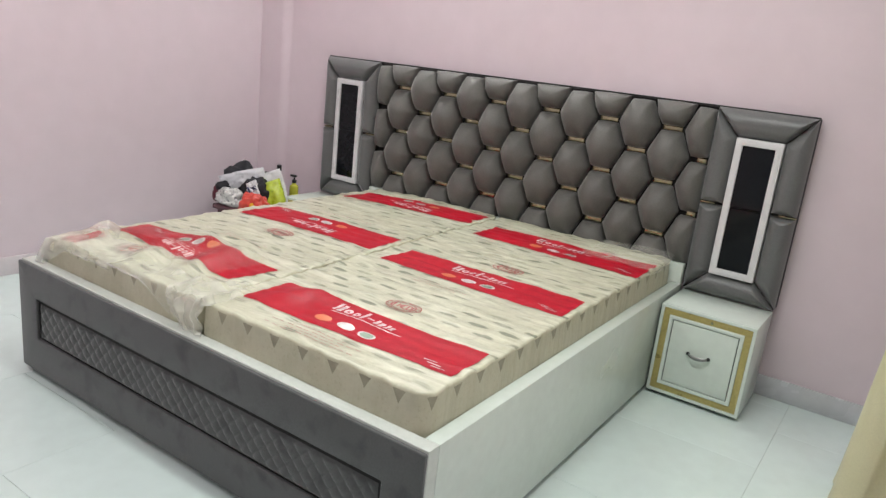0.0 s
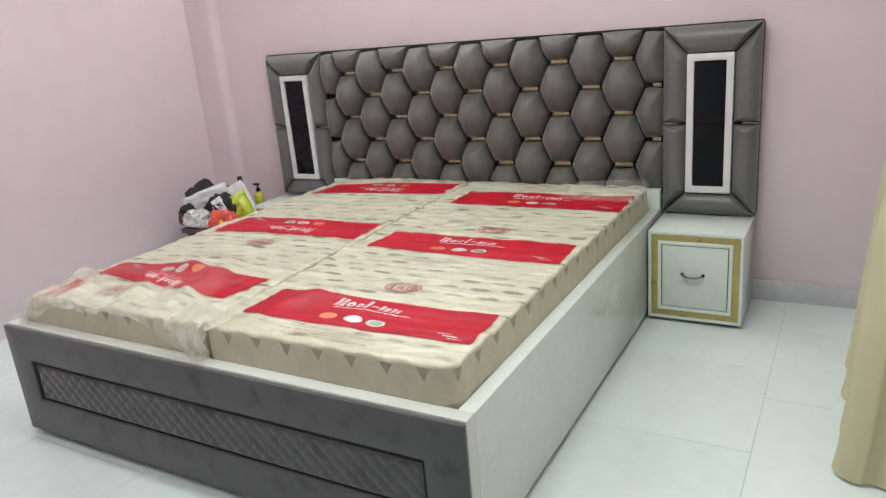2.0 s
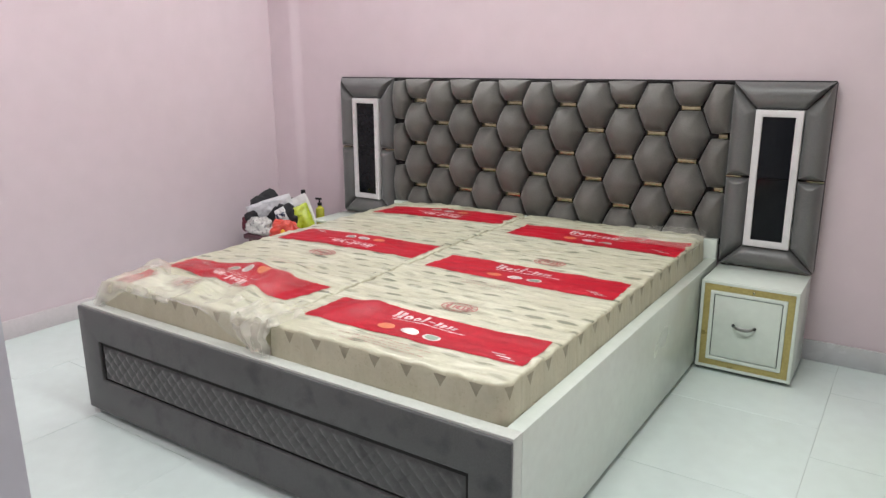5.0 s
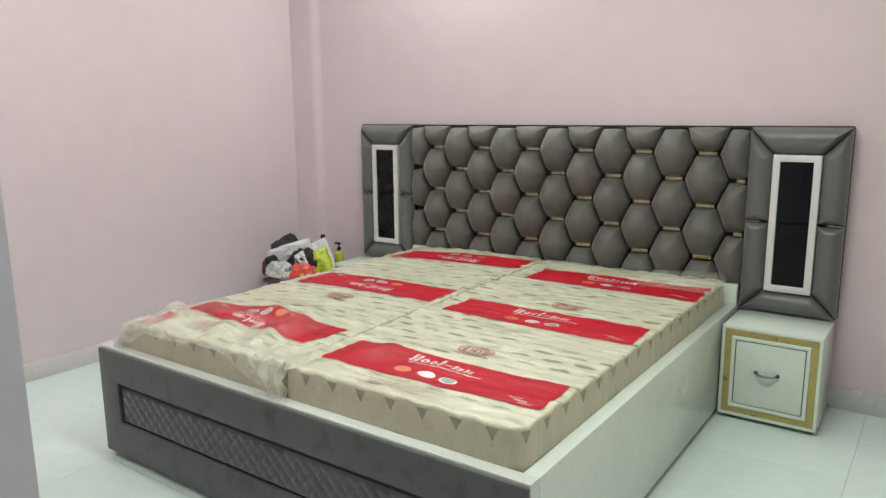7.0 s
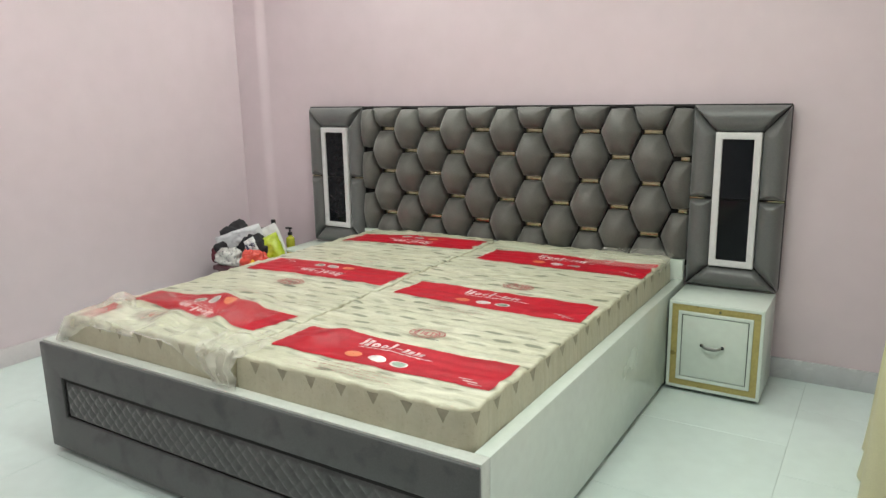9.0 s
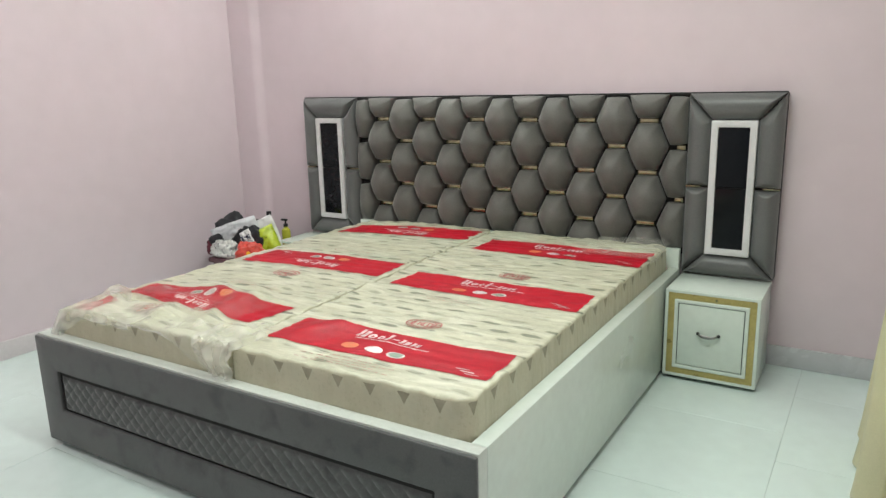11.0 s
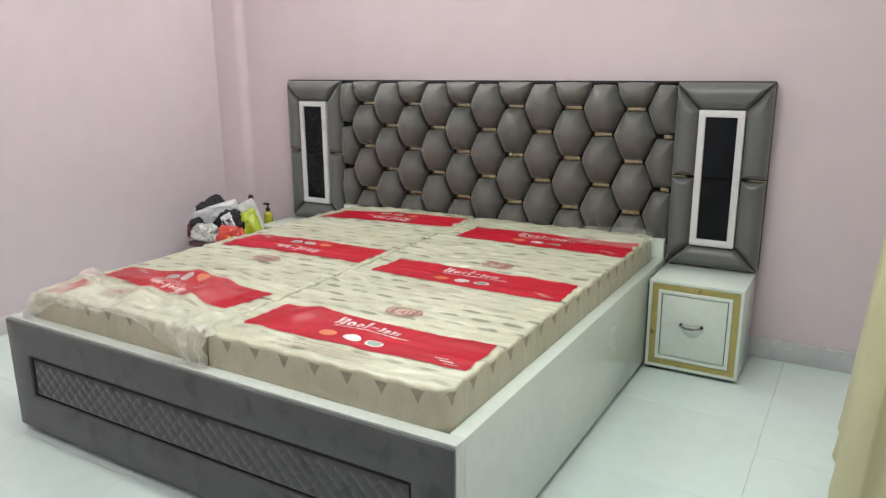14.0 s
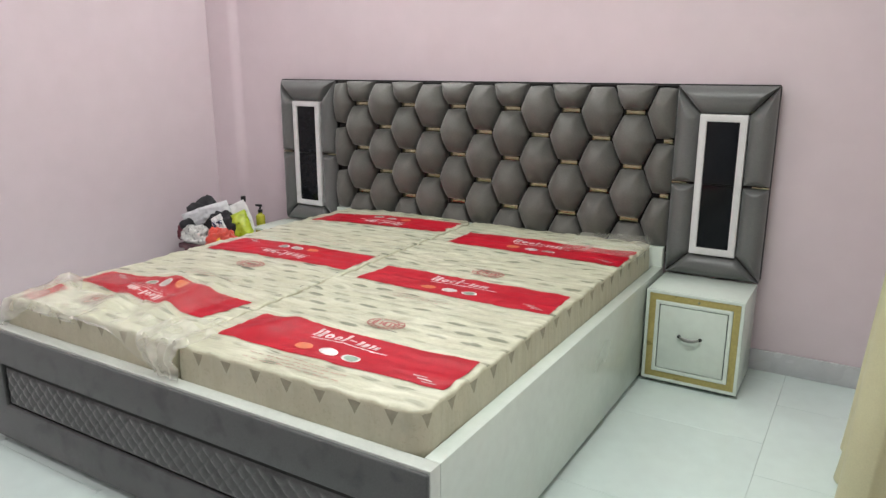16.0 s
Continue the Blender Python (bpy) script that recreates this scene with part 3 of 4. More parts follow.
def side_panel(x0, x1):
    z0, z1, split, bw = 0.42, 1.255, 0.836, 0.105
    panel = part("side_panel", box(x0 + 0.002, x1 - 0.002, 0.006, ROOM_B - 0.0025, z0 + 0.002, z1 - 0.002, 0.003), M_DARK, head,
                 "padded grey side panel with a tall black glass insert")
    ix0, ix1, iz0, iz1 = x0 + bw, x1 - bw, z0 + bw, z1 - bw - 0.012
    h, e, g = 0.05, 0.0, 0.0012
    part("padding", pad([(x0 + g, z1), (ix0, iz1), (ix1, iz1), (x1 - g, z1)], h, ((x0 + bw * 0.8, (z1 + iz1) / 2 - e), (x1 - bw * 0.8, (z1 + iz1) / 2 - e)),
                        y=0.004, dome=0.7), M_GREYPAD, panel, angle=70)
    part("padding", pad([(x0 + g, z0), (x1 - g, z0), (ix1, iz0), (ix0, iz0)], h, ((x0 + bw * 0.8, (z0 + iz0) / 2 + e), (x1 - bw * 0.8, (z0 + iz0) / 2 + e)),
                        y=0.004, dome=0.7), M_GREYPAD, panel, angle=70)
    for a, b, s in ((x0, ix0, 1), (x1, ix1, -1)):
        m = (a + b) / 2 + s * e
        part("padding", pad([(a, z1 - 0.003), (a, split + 0.005), (b, split + 0.005), (b, iz1 - 0.002)], h, ((m, split + 0.04), (m, iz1 - 0.03)), y=0.004, dome=0.7),
             M_GREYPAD, panel, angle=70)
        part("padding", pad([(a, split - 0.005), (a, z0 + 0.003), (b, iz0 + 0.002), (b, split - 0.005)], h, ((m, iz0 + 0.03), (m, split - 0.04)), y=0.004, dome=0.7),
             M_GREYPAD, panel, angle=70)
        lo, hi = sorted((a + s * 0.001, a + s * 0.068))
        part("gold_strip", box(lo, hi, -0.012, 0.004, split - 0.0035, split + 0.0035, 0.0015), M_GOLD, panel, "thin gold metal strip")
    part("frame", ring_box(ix0 + 0.001, ix1 - 0.001, iz0 + 0.001, iz1 - 0.001, 0.03, -0.034, 0.005, 0.003), M_FRAME, panel, "white plastic frame")
    for za, zb in ((iz0 + 0.029, split - 0.003), (split + 0.003, iz1 - 0.029)):
        part("glass", box(ix0 + 0.029, ix1 - 0.029, -0.024, -0.018, za, zb, 0.001, 1), M_BLACKGLASS, panel, "glossy black glass pane")
    part("glass_backing", box(ix0 + 0.03, ix1 - 0.03, -0.0175, -0.012, iz0 + 0.03, iz1 - 0.03), M_DARK, panel)


side_panel(0.9485, 1.353)
side_panel(-1.369, -0.9585)

# ---- bedside cabinets ----


def bedside_cabinet(x0, x1):
    depth, top, base = -0.312, 0.419, 0.016
    cab = thing("bedside_cabinet", ((x0 + x1) / 2, -0.15, 0), "small white laminate bedside cabinet with a gold-edged drawer", "bedside cabinet",
                "cabinets beside the bed")
    part("body", box(x0, x1, depth + 0.012, -0.003, base, top, 0.003), M_WHITE, cab)
    part("plinth", box(x0 + 0.015, x1 - 0.015, depth + 0.03, -0.01, 0.0005, base - 0.0005), M_DARK, cab)
    part("front_edge", ring_box(x0, x1, base, top, 0.014, depth - 0.001, depth + 0.0115, 0.002), M_WHITE, cab)
    part("gold_band", ring_box(x0 + 0.0145, x1 - 0.0145, base + 0.0145, top - 0.0145, 0.027, depth + 0.001, depth + 0.0115, 0.0008), M_GOLDBAND, cab,
         "olive-gold laminate band")
    part("drawer_frame", ring_box(x0 + 0.042, x1 - 0.042, base + 0.042, top - 0.042, 0.016, depth - 0.004, depth + 0.0115, 0.0025), M_WHITE, cab)
    part("gap", box(x0 + 0.056, x1 - 0.056, depth + 0.0085, depth + 0.0115, base + 0.056, top - 0.056), M_GROOVE, cab)
    drawer = part("drawer", box(x0 + 0.0615, x1 - 0.0615, depth - 0.002, depth + 0.008, base + 0.0615, top - 0.0615, 0.002), M_WHITE, cab,
                  "white laminate drawer front")
    lock = lathe([(0.006, 0.0), (0.006, 0.003), (0.0045, 0.004)], (0, 0, 0), 14)
    bmesh.ops.transform(lock, matrix=Matrix.Translation(((x0 + x1) / 2 + 0.02, depth + 0.002, top - 0.029)) @ Matrix.Rotation(radians(90), 4, "X"), verts=lock.verts[:])
    part("keyhole", lock, M_GOLD, cab, "small brass keyhole disc")
    cx, cz = (x0 + x1) / 2 - 0.006, 0.232
    bm = bmesh.new()
    rings = []
    for k in range(15):
        u = -1 + 2 * k / 14
        c = Vector((cx + 0.044 * u, depth - 0.006 - 0.017 * (1 - u ** 4), cz - 0.006 * (1 - u * u)))
        r = 0.0042 + 0.004 * (1 - u * u)
        rings.append([bm.verts.new(c + Vector((0, 0.0045 * math.cos(a), r * math.sin(a)))) for a in (math.pi * q / 5 for q in range(10))])
    for a, b in zip(rings, rings[1:]):
        for q in range(10):
            bm.faces.new((a[q], a[(q + 1) % 10], b[(q + 1) % 10], b[q]))
    bm.faces.new(rings[0][::-1])
    bm.faces.new(rings[-1])
    part("handle", bm, M_CHROME, drawer, "arched steel handle")
    for side in (-1, 1):
        post = lathe([(0.0075, 0.0), (0.0075, 0.003), (0.005, 0.005), (0.0045, 0.012)], (0, 0, 0), 12)
        bmesh.ops.transform(post, matrix=Matrix.Translation((cx + side * 0.043, depth - 0.0022, cz)) @ Matrix.Rotation(radians(90), 4, "X"), verts=post.verts[:])
        part("handle_post", post, M_BLACKPLASTIC, drawer, "dark handle post")


bedside_cabinet(0.957, 1.35)
bedside_cabinet(-1.369, -0.962)

# ---- mattresses ----
M_HEAD, M_FOOT, M_SIDE, M_SIDE_LEFT, M_TOP, M_LOW = -0.052, -1.986, 0.897, 0.884, 0.551, 0.353


def seam(y):
    return -0.003 - 0.028 * (y + 1.03)


def bump_at(x, y, cx, cy, rx, ry, turn=0.0):
    c, s = math.cos(turn), math.sin(turn)
    u, v = ((x - cx) * c + (y - cy) * s) / rx, (-(x - cx) * s + (y - cy) * c) / ry
    return math.exp(-(u * u + v * v))


def top_z(x, y):
    """Height of the wrapped mattress tops, without their rounded rims."""
    z = M_TOP + 0.0035 * noise.noise((x * 3, y * 5, 0.3)) + 0.0014 * noise.noise((x * 9, y * 18, 2.3))
    z += 0.0007 * math.cos(2 * math.pi * (y + 0.02 * noise.noise((x * 3, y * 3, 1.0))) / 0.058)
    z += 0.0024 * max(0.0, 0.3 - abs(noise.noise((x * 4.5 + y * 2, y * 15, 5.5)))) / 0.3
    z += 0.0022 * max(0.0, 0.22 - abs(noise.noise((x * 7 - y * 6, y * 9 + x * 3, 11.5)))) / 0.22
    z += 0.0012 * noise.noise((x * 6, y * 30, 8.5))
    if x < seam(y):
        z -= 0.014 * max(0.0, (-0.45 - x) / 0.4) ** 2
        z += 0.034 * bump_at(x, y, -0.44, -1.58, 0.16, 0.05, -0.35) + 0.03 * bump_at(x, y, -0.25, -1.72, 0.05, 0.16, 0.25)
        z += 0.022 * bump_at(x, y, -0.42, -1.86, 0.05, 0.12, 0.5) + 0.02 * bump_at(x, y, -0.62, -1.74, 0.2, 0.04, 0.2)
        z += 0.012 * bump_at(x, y, -0.3, -1.52, 0.2, 0.02, -0.3) + 0.01 * bump_at(x, y, -0.36, -1.47, 0.16, 0.016, -0.3)
        z += 0.008 * noise.noise((x * 14, y * 14, 4.0)) * bump_at(x, y, -0.4, -1.75, 0.4, 0.25)
    else:
        z += 0.014 * bump_at(x, y, 0.2, -1.72, 0.05, 0.12, -0.4) + 0.006 * bump_at(x, y, 0.3, -1.62, 0.09, 0.03, 0.2)
        z += 0.005 * noise.noise((x * 8, y * 8, 7.0)) * bump_at(x, y, 0.35, -1.75, 0.4, 0.2)
    return z


def steps(n, edge, span):
    inner = [edge + (span - 2 * edge) * k / n for k in range(n + 1)]
    rim = [0, 0.12 * edge, 0.3 * edge, 0.55 * edge, 0.8 * edge]
    return rim + inner + [span - r for r in reversed(rim)]


def mattress_mesh(left):
    bm = bmesh.new()
    r, corner = 0.009, 0.05
    us, vs = steps(80, r, 1.0), steps(180, r, 1.0)
    grid = []
    for v in vs:
        y = M_FOOT + (M_HEAD - M_FOOT) * v
        s = seam(y)
        a, b = (-M_SIDE_LEFT, s - 0.004) if left else (s + 0.004, M_SIDE)
        row = []
        for u in us:
            x, yy = a + (b - a) * u, y
            cx, cy = min(max(x, a + corner), b - corner), min(max(yy, M_FOOT + corner), M_HEAD - corner)
            d = Vector((x - cx, yy - cy))
            m = max(abs(d.x), abs(d.y))
            if abs(d.x) > 1e-6 and abs(d.y) > 1e-6:
                d *= m / d.length
            x, yy = cx + d.x, cy + d.y
            dist = corner - d.length if d.length > 0 else corner
            z = top_z(x, yy)
            z += (0.004 * noise.noise((x * 17, yy * 17, 3.3)) + 0.0035 * noise.noise((x * 46, yy * 46, 6.1)) + 0.0022 * math.cos(2 * math.pi * (x + yy) / 0.112)) * max(0.0, 1 - dist / corner)
            if dist < r:
                q = 1 - max(0, dist) / r
                z -= 0.009 * (1 - math.sqrt(max(0, 1 - q * q)))
            row.append(bm.verts.new((x, yy, z)))
        grid.append(row)
    nv, nu = len(vs), len(us)
    for j in range(nv - 1):
        for i in range(nu - 1):
            bm.faces.new((grid[j][i], grid[j][i + 1], grid[j + 1][i + 1], grid[j + 1][i]))
    rim = [grid[0][i] for i in range(nu)] + [grid[j][nu - 1] for j in range(1, nv)] + \
          [grid[nv - 1][i] for i in range(nu - 2, -1, -1)] + [grid[j][0] for j in range(nv - 2, 0, -1)]
    mid = sum((v.co for v in rim), Vector()) / len(rim)
    prev = rim
    for t, out in ((0.12, 0.001), (0.3, 0.004), (0.5, 0.005), (0.7, 0.003), (0.88, -0.006), (1.0, -0.03)):
        ring = []
        for v in rim:
            d = Vector((v.co.x - mid.x, v.co.y - mid.y, 0))
            n = Vector((d.x / 0.45, d.y / 0.97, 0))
            n = Vector((n.x ** 9, n.y ** 9, 0)).normalized() if n.length > 0 else n
            wob = 0.0035 * noise.noise((v.co.x * 9, v.co.y * 9, t * 6)) + 0.005 * t * noise.noise((v.co.x * 24, v.co.y * 24, t * 1.2))
            side = out + wob
            if (left and v.co.x > -0.1) or (not left and v.co.x < 0.1 and v.co.y > M_FOOT + 0.06):
                side = min(side, 0.0)
            ring.append(bm.verts.new((v.co.x + n.x * side, v.co.y + n.y * side, v.co.z + (M_LOW - v.co.z) * t)))
        for k in range(len(rim)):
            j = (k + 1) % len(rim)
            bm.faces.new((prev[j], prev[k], ring[k], ring[j]))
        prev = ring
    bm.faces.new(prev)
    bmesh.ops.recalc_face_normals(bm, faces=bm.faces[:])
    return bm


def sheet(f, nu, nv, lift):
    """A thin print draped over the mattress; f maps (u, v) in 0..1 to a place."""
    bm = bmesh.new()
    grid = [[None] * (nu + 1) for _ in range(nv + 1)]
    for j in range(nv + 1):
        for i in range(nu + 1):
            x, y = f(i / nu, j / nv)
            grid[j][i] = bm.verts.new((x, y, top_z(x, y) + lift))
    for j in range(nv):
        for i in range(nu):
            bm.faces.new((grid[j][i], grid[j][i + 1], grid[j + 1][i + 1], grid[j + 1][i]))
    bmesh.ops.recalc_face_normals(bm, faces=bm.faces[:])
    return bm


def quad_print(corners, lift, cell=0.01):
    """corners: near start, near end, far end, far start."""
    a, b, c, d = (Vector(p) for p in corners)
    nu, nv = max(2, int((b - a).length / cell)), max(2, int((d - a).length / cell))

    def f(u, v):
        p = (a + (b - a) * u) * (1 - v) + (d + (c - d) * u) * v
        w = 0.0025 * noise.noise((p.x * 5, p.y * 5 + 3 * v, 9.0))
        return p.x, p.y + w
    return sheet(f, nu, nv, lift)


def disc_print(cx, cy, rx, ry, lift, inner=0.0):
    def f(u, v):
        a, r = 2 * math.pi * u, inner + (1 - inner) * max(v, 0.02)
        return cx + rx * r * math.cos(a), cy + ry * r * math.sin(a)
    return sheet(f, 28, 5, lift)


def bar_print(x0, x1, y0, y1, lift):
    return sheet(lambda u, v: (x0 + (x1 - x0) * u, y0 + (y1 - y0) * v), max(2, int(abs(x1 - x0) / 0.01)), max(1, int(abs(y1 - y0) / 0.01)), lift)


def wordmark(band, cx, cy, s, size=1.0, name="lettering_shape"):
    """Plain white strokes in the place of the maker's wordmark; s turns them round."""
    s = s * size
    x = -0.135
    for w, low, high in ((0.034, -0.026, 0.03), (0.028, -0.024, 0.008), (0.022, -0.024, 0.008), (0.012, -0.026, 0.032),
                         (0.026, -0.006, 0.002), (0.034, -0.024, 0.014), (0.032, -0.024, 0.01)):
        mid = x + w / 2
        if w > 0.03:
            part(name, bar_print(cx + s * x, cx + s * (x + 0.012), cy + s * low, cy + s * high, 0.0026), M_INKTEXT, band)
            part(name, bar_print(cx + s * (x + 0.018), cx + s * (x + w), cy + s * low, cy + s * (high - 0.006), 0.0026), M_INKTEXT, band)
        elif w > 0.02 and high - low > 0.02:
            part(name, disc_print(cx + s * mid, cy + s * (low + high) / 2, size * w * 0.52, size * (high - low) / 2, 0.0026, 0.35), M_INKTEXT, band)
        else:
            part(name, bar_print(cx + s * x, cx + s * (x + w), cy + s * low, cy + s * high, 0.0026), M_INKTEXT, band)
        x += w + 0.008
    part(name, bar_print(cx - s * 0.12, cx + s * 0.15, cy - s * 0.038, cy - s * 0.034, 0.0026), M_INKTEXT, band)


def mattress(left, bands, stamps, captions):
    cx = (-M_SIDE if left else M_SIDE) / 2
    thing_ = thing("mattress", (cx, -1.0, M_LOW), "cream patterned mattress in clear printed plastic wrapping on the bed" if not left else
                   "cream patterned mattress in loose rumpled plastic wrapping on the bed", "mattress", "mattresses on the bed")
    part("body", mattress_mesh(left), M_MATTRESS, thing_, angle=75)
    s = -1 if left else 1
    for corners in bands:
        band = part("printed_band", quad_print(corners, 0.0018), M_RED, thing_, "red band printed on the wrapping")
        mx, my = sum(c[0] for c in corners) / 4, sum(c[1] for c in corners) / 4
        for dx, mat in ((-0.095, M_INKORANGE), (-0.005, M_INKWHITE), (0.075, M_INKWHITE)):
            bx, by = mx + s * dx - 0.005, my - s * 0.052
            badge = "badge"
            part(badge, disc_print(bx, by, 0.031, 0.02, 0.0026), mat, band, "small oval printed badge")
            if dx > 0:
                part(badge, disc_print(bx, by, 0.023, 0.0145, 0.0032), M_INKGREEN, band)
            elif dx > -0.05:
                part(badge, disc_print(bx, by, 0.023, 0.0145, 0.0032), M_INKGREY if left else M_INKWHITE, band)
        wordmark(band, mx - 0.005, my + s * 0.052, s, 0.72 if left and my < -1.5 else 1.0)
        for k in range(9):
            e = mx + s * (-0.13 + 0.031 * k)
            part("lettering_shape", bar_print(e, e + s * (0.018 + 0.006 * math.sin(5 * k)), my + s * 0.012, my + s * 0.0155, 0.0026), M_INKTEXT, band)
        for k in range(3):
            e = mx + s * (0.28 + 0.02 * k)
            part("lettering_shape", bar_print(e, e + 0.045, my - s * (0.06 + 0.012 * k), my - s * (0.056 + 0.012 * k), 0.0026), M_INKWHITE, band)
    if left:
        part("printed_band", quad_print(((-0.83, -1.95), (-0.73, -1.955), (-0.745, -1.82), (-0.83, -1.80)), 0.0018), M_RED, thing_, "end of a red printed band")
        for k in range(15):
            y = -1.9 + 0.125 * k + 0.02 * math.sin(5 * k)
            part("seam_mark", bar_print(seam(y) - 0.03, seam(y) - 0.0245, y, y + 0.025 + 0.012 * math.sin(3 * k), 0.0018), M_INKDARK, thing_)
    for x, y in stamps:
        st = part("printed_stamp", disc_print(x, y, 0.068, 0.042, 0.0018, 0.93), M_INKRED, thing_, "round red printed stamp")
        part("ring", disc_print(x, y, 0.05, 0.031, 0.0018, 0.86), M_INKRED, st)
        part("ring", disc_print(x + 0.012, y, 0.026, 0.015, 0.0018, 0.7), M_INKRED, st)
        for k in range(5):
            part("stroke", bar_print(x - 0.04 + 0.018 * k, x - 0.034 + 0.018 * k, y - 0.012, y + 0.012, 0.002), M_INKRED, st)
        for k in range(14):
            a = 2 * math.pi * k / 14 + 0.2
            dot_x, dot_y = x + 0.059 * math.cos(a), y + 0.0365 * math.sin(a)
            part("stroke", bar_print(dot_x - 0.007, dot_x + 0.005 + 0.002 * (k % 3), dot_y - 0.0022, dot_y + 0.0022, 0.002), M_INKRED, st)
        part("underline", bar_print(x - 0.05, x + 0.075, y - 0.05, y - 0.0465, 0.0018), M_INKDARK, st)
    for x, y, w, rows in captions:
        for k in range(rows):
            ww = w * (0.75 + 0.25 * math.sin(3.1 * k + x * 9))
            n = 11
            for q in range(n):
                a = x - ww / 2 + ww * q / n
                part("printed_note", bar_print(a, a + ww / n * (0.5 + 0.35 * abs(math.sin(7.3 * q + 2 * k))), y - 0.016 * k, y - 0.016 * k - 0.0035, 0.0018), M_INKFAINT, thing_)


mattress(False,
         [((0.088, -1.868), (0.876, -1.855), (0.868, -1.648), (0.082, -1.652)),
          ((0.082, -1.182), (0.876, -1.198), (0.867, -0.98), (0.088, -0.982)),
          ((0.085, -0.51), (0.888, -0.52), (0.885, -0.25), (0.082, -0.285))],
         [(0.473, -1.535), (0.487, -0.874)], [(0.45, -1.895, 0.38, 4), (0.42, -1.255, 0.3, 3), (0.47, -0.2, 0.2, 2)])
mattress(True,
         [((-0.835, -1.755), (-0.06, -1.80), (-0.04, -1.60), (-0.835, -1.58)),
          ((-0.815, -1.125), (-0.03, -1.115), (-0.035, -0.895), (-0.80, -0.9)),
          ((-0.81, -0.42), (-0.042, -0.352), (-0.055, -0.125), (-0.80, -0.21))],
         [(-0.412, -1.246), (-0.52, -1.855)], [(-0.4, -0.78, 0.3, 3), (-0.4, -1.44, 0.3, 3)])

# ---- loose polythene at the foot of the bed ----


def film_sheet(name, f, nu, nv, label, mat):
    bm = bmesh.new()
    grid = [[bm.verts.new(f(i / nu, j / nv)) for i in range(nu + 1)] for j in range(nv + 1)]
    for j in range(nv):
        for i in range(nu):
            bm.faces.new((grid[j + 1][i], grid[j + 1][i + 1], grid[j][i + 1], grid[j][i]))
    ob = part(name, bm, mat, None, angle=80)
    return tagged(ob, label, "plastic film")


def crumple(x, y, k, amp):
    return amp * (noise.noise((x * 11, y * 11, k)) + 0.6 * noise.noise((x * 27, y * 27, k + 3)))


def ridge(x, y, a, b, outer, inner):
    """Fade across a crease that runs from a to b, and how far along it the place lies."""
    dx, dy = b[0] - a[0], b[1] - a[1]
    n = math.hypot(dx, dy)
    t = ((x - a[0]) * dx + (y - a[1]) * dy) / (n * n)
    d = ((x - a[0]) * dy - (y - a[1]) * dx) / n
    return math.exp(-(d / (outer if d < 0 else inner)) ** 2), max(0.0, min(1.0, t))


def seam_film(u, v):
    """Bunched film that spills over the foot edge where the two mattresses meet."""
    x = -0.42 + 0.47 * u
    s = 0.105 + v * 0.355
    fall = 0.112 * max(0.06, min(1.0, (x + 0.27) / 0.24))
    if s < 0.3:
        y = -1.70 - s
        across, along = ridge(x, y, (-0.33, -1.80), (-0.03, -1.99), 0.03, 0.045)
        z = top_z(x, max(y, M_FOOT)) + 0.004 + 0.034 * across * (1 - 0.45 * along) * min(1, (s - 0.105) / 0.05)
        y += 0.02 * math.sin(8 * u) * (1 - v)
    else:
        q = (s - 0.3) / 0.16
        y, z = -2.0 - 0.014 * math.sin(math.pi * q) - 0.008, 0.562 - fall * q
    return x, y + crumple(x, s, 1.0, 0.004), z + crumple(x, s, 2.0, 0.007)


def corner_film(u, v):
    """Clear film standing up in a soft crease and hanging loose over the outer foot corner."""
    x = -0.9 + 0.485 * u
    s = v * 0.44
    fall = 0.106 * (1 - 0.75 * min(1.0, max(0.0, (u - 0.12) / 0.3)))
    if s < 0.29:
        late = 0.095 * min(1.0, max(0.0, (u - 0.2) / 0.25))
        y = -1.715 - late - s * (0.29 - late) / 0.29
        across, along = ridge(x, y, (-0.79, -1.76), (-0.60, -1.985), 0.04, 0.14)
        z = top_z(x, max(y, M_FOOT)) + 0.005 + 0.036 * across * (1 - 0.5 * along) * min(1, s / 0.06)
    else:
        q = (s - 0.29) / 0.15
        y, z = -2.005 - 0.014 * math.sin(math.pi * q), 0.558 - fall * q
    if u < 0.16:
        z -= (0.16 - u) * 0.6
    return x, y + crumple(x, s, 5.0, 0.004), z + crumple(x, s, 6.0, 0.0055)


film_sheet("plastic_film", seam_film, 40, 70, "crumpled clear polythene bunched over the mattress foot edge", M_FILM)
film_sheet("plastic_film", corner_film, 50, 70, "loose clear polythene hanging over the mattress corner", M_FILM_THICK)


def veil_film(u, v):
    """Thin loose film over the printed band nearest the foot."""
    x, y = -0.86 + 0.74 * u, -1.55 - 0.27 * v
    fold = 0.006 * abs(math.sin(9 * u + 4 * v + 3 * noise.noise((u * 3, v * 3, 0.4))))
    return x, y, top_z(x, y) + 0.0045 + fold + max(-0.002, crumple(x, y, 15.0, 0.004))


film_sheet("plastic_film", veil_film, 80, 40, "thin wrinkled polythene veil over the printed mattress wrapping", M_FILM_THIN)


def head_film(u, v):
    """Clear film drawn up over the far mattress corner against the head panel."""
    v = 1 - v
    x, y = 0.56 + 0.345 * u, -0.36 + 0.302 * v
    rise = 0.028 * max(0.0, v - 0.45) / 0.55 * (0.4 + 0.6 * u)
    return x, y, top_z(x, y) + 0.005 + rise + crumple(x, y, 12.0, 0.004) * (0.4 + v) - 0.02 * max(0.0, u - 0.92) / 0.08


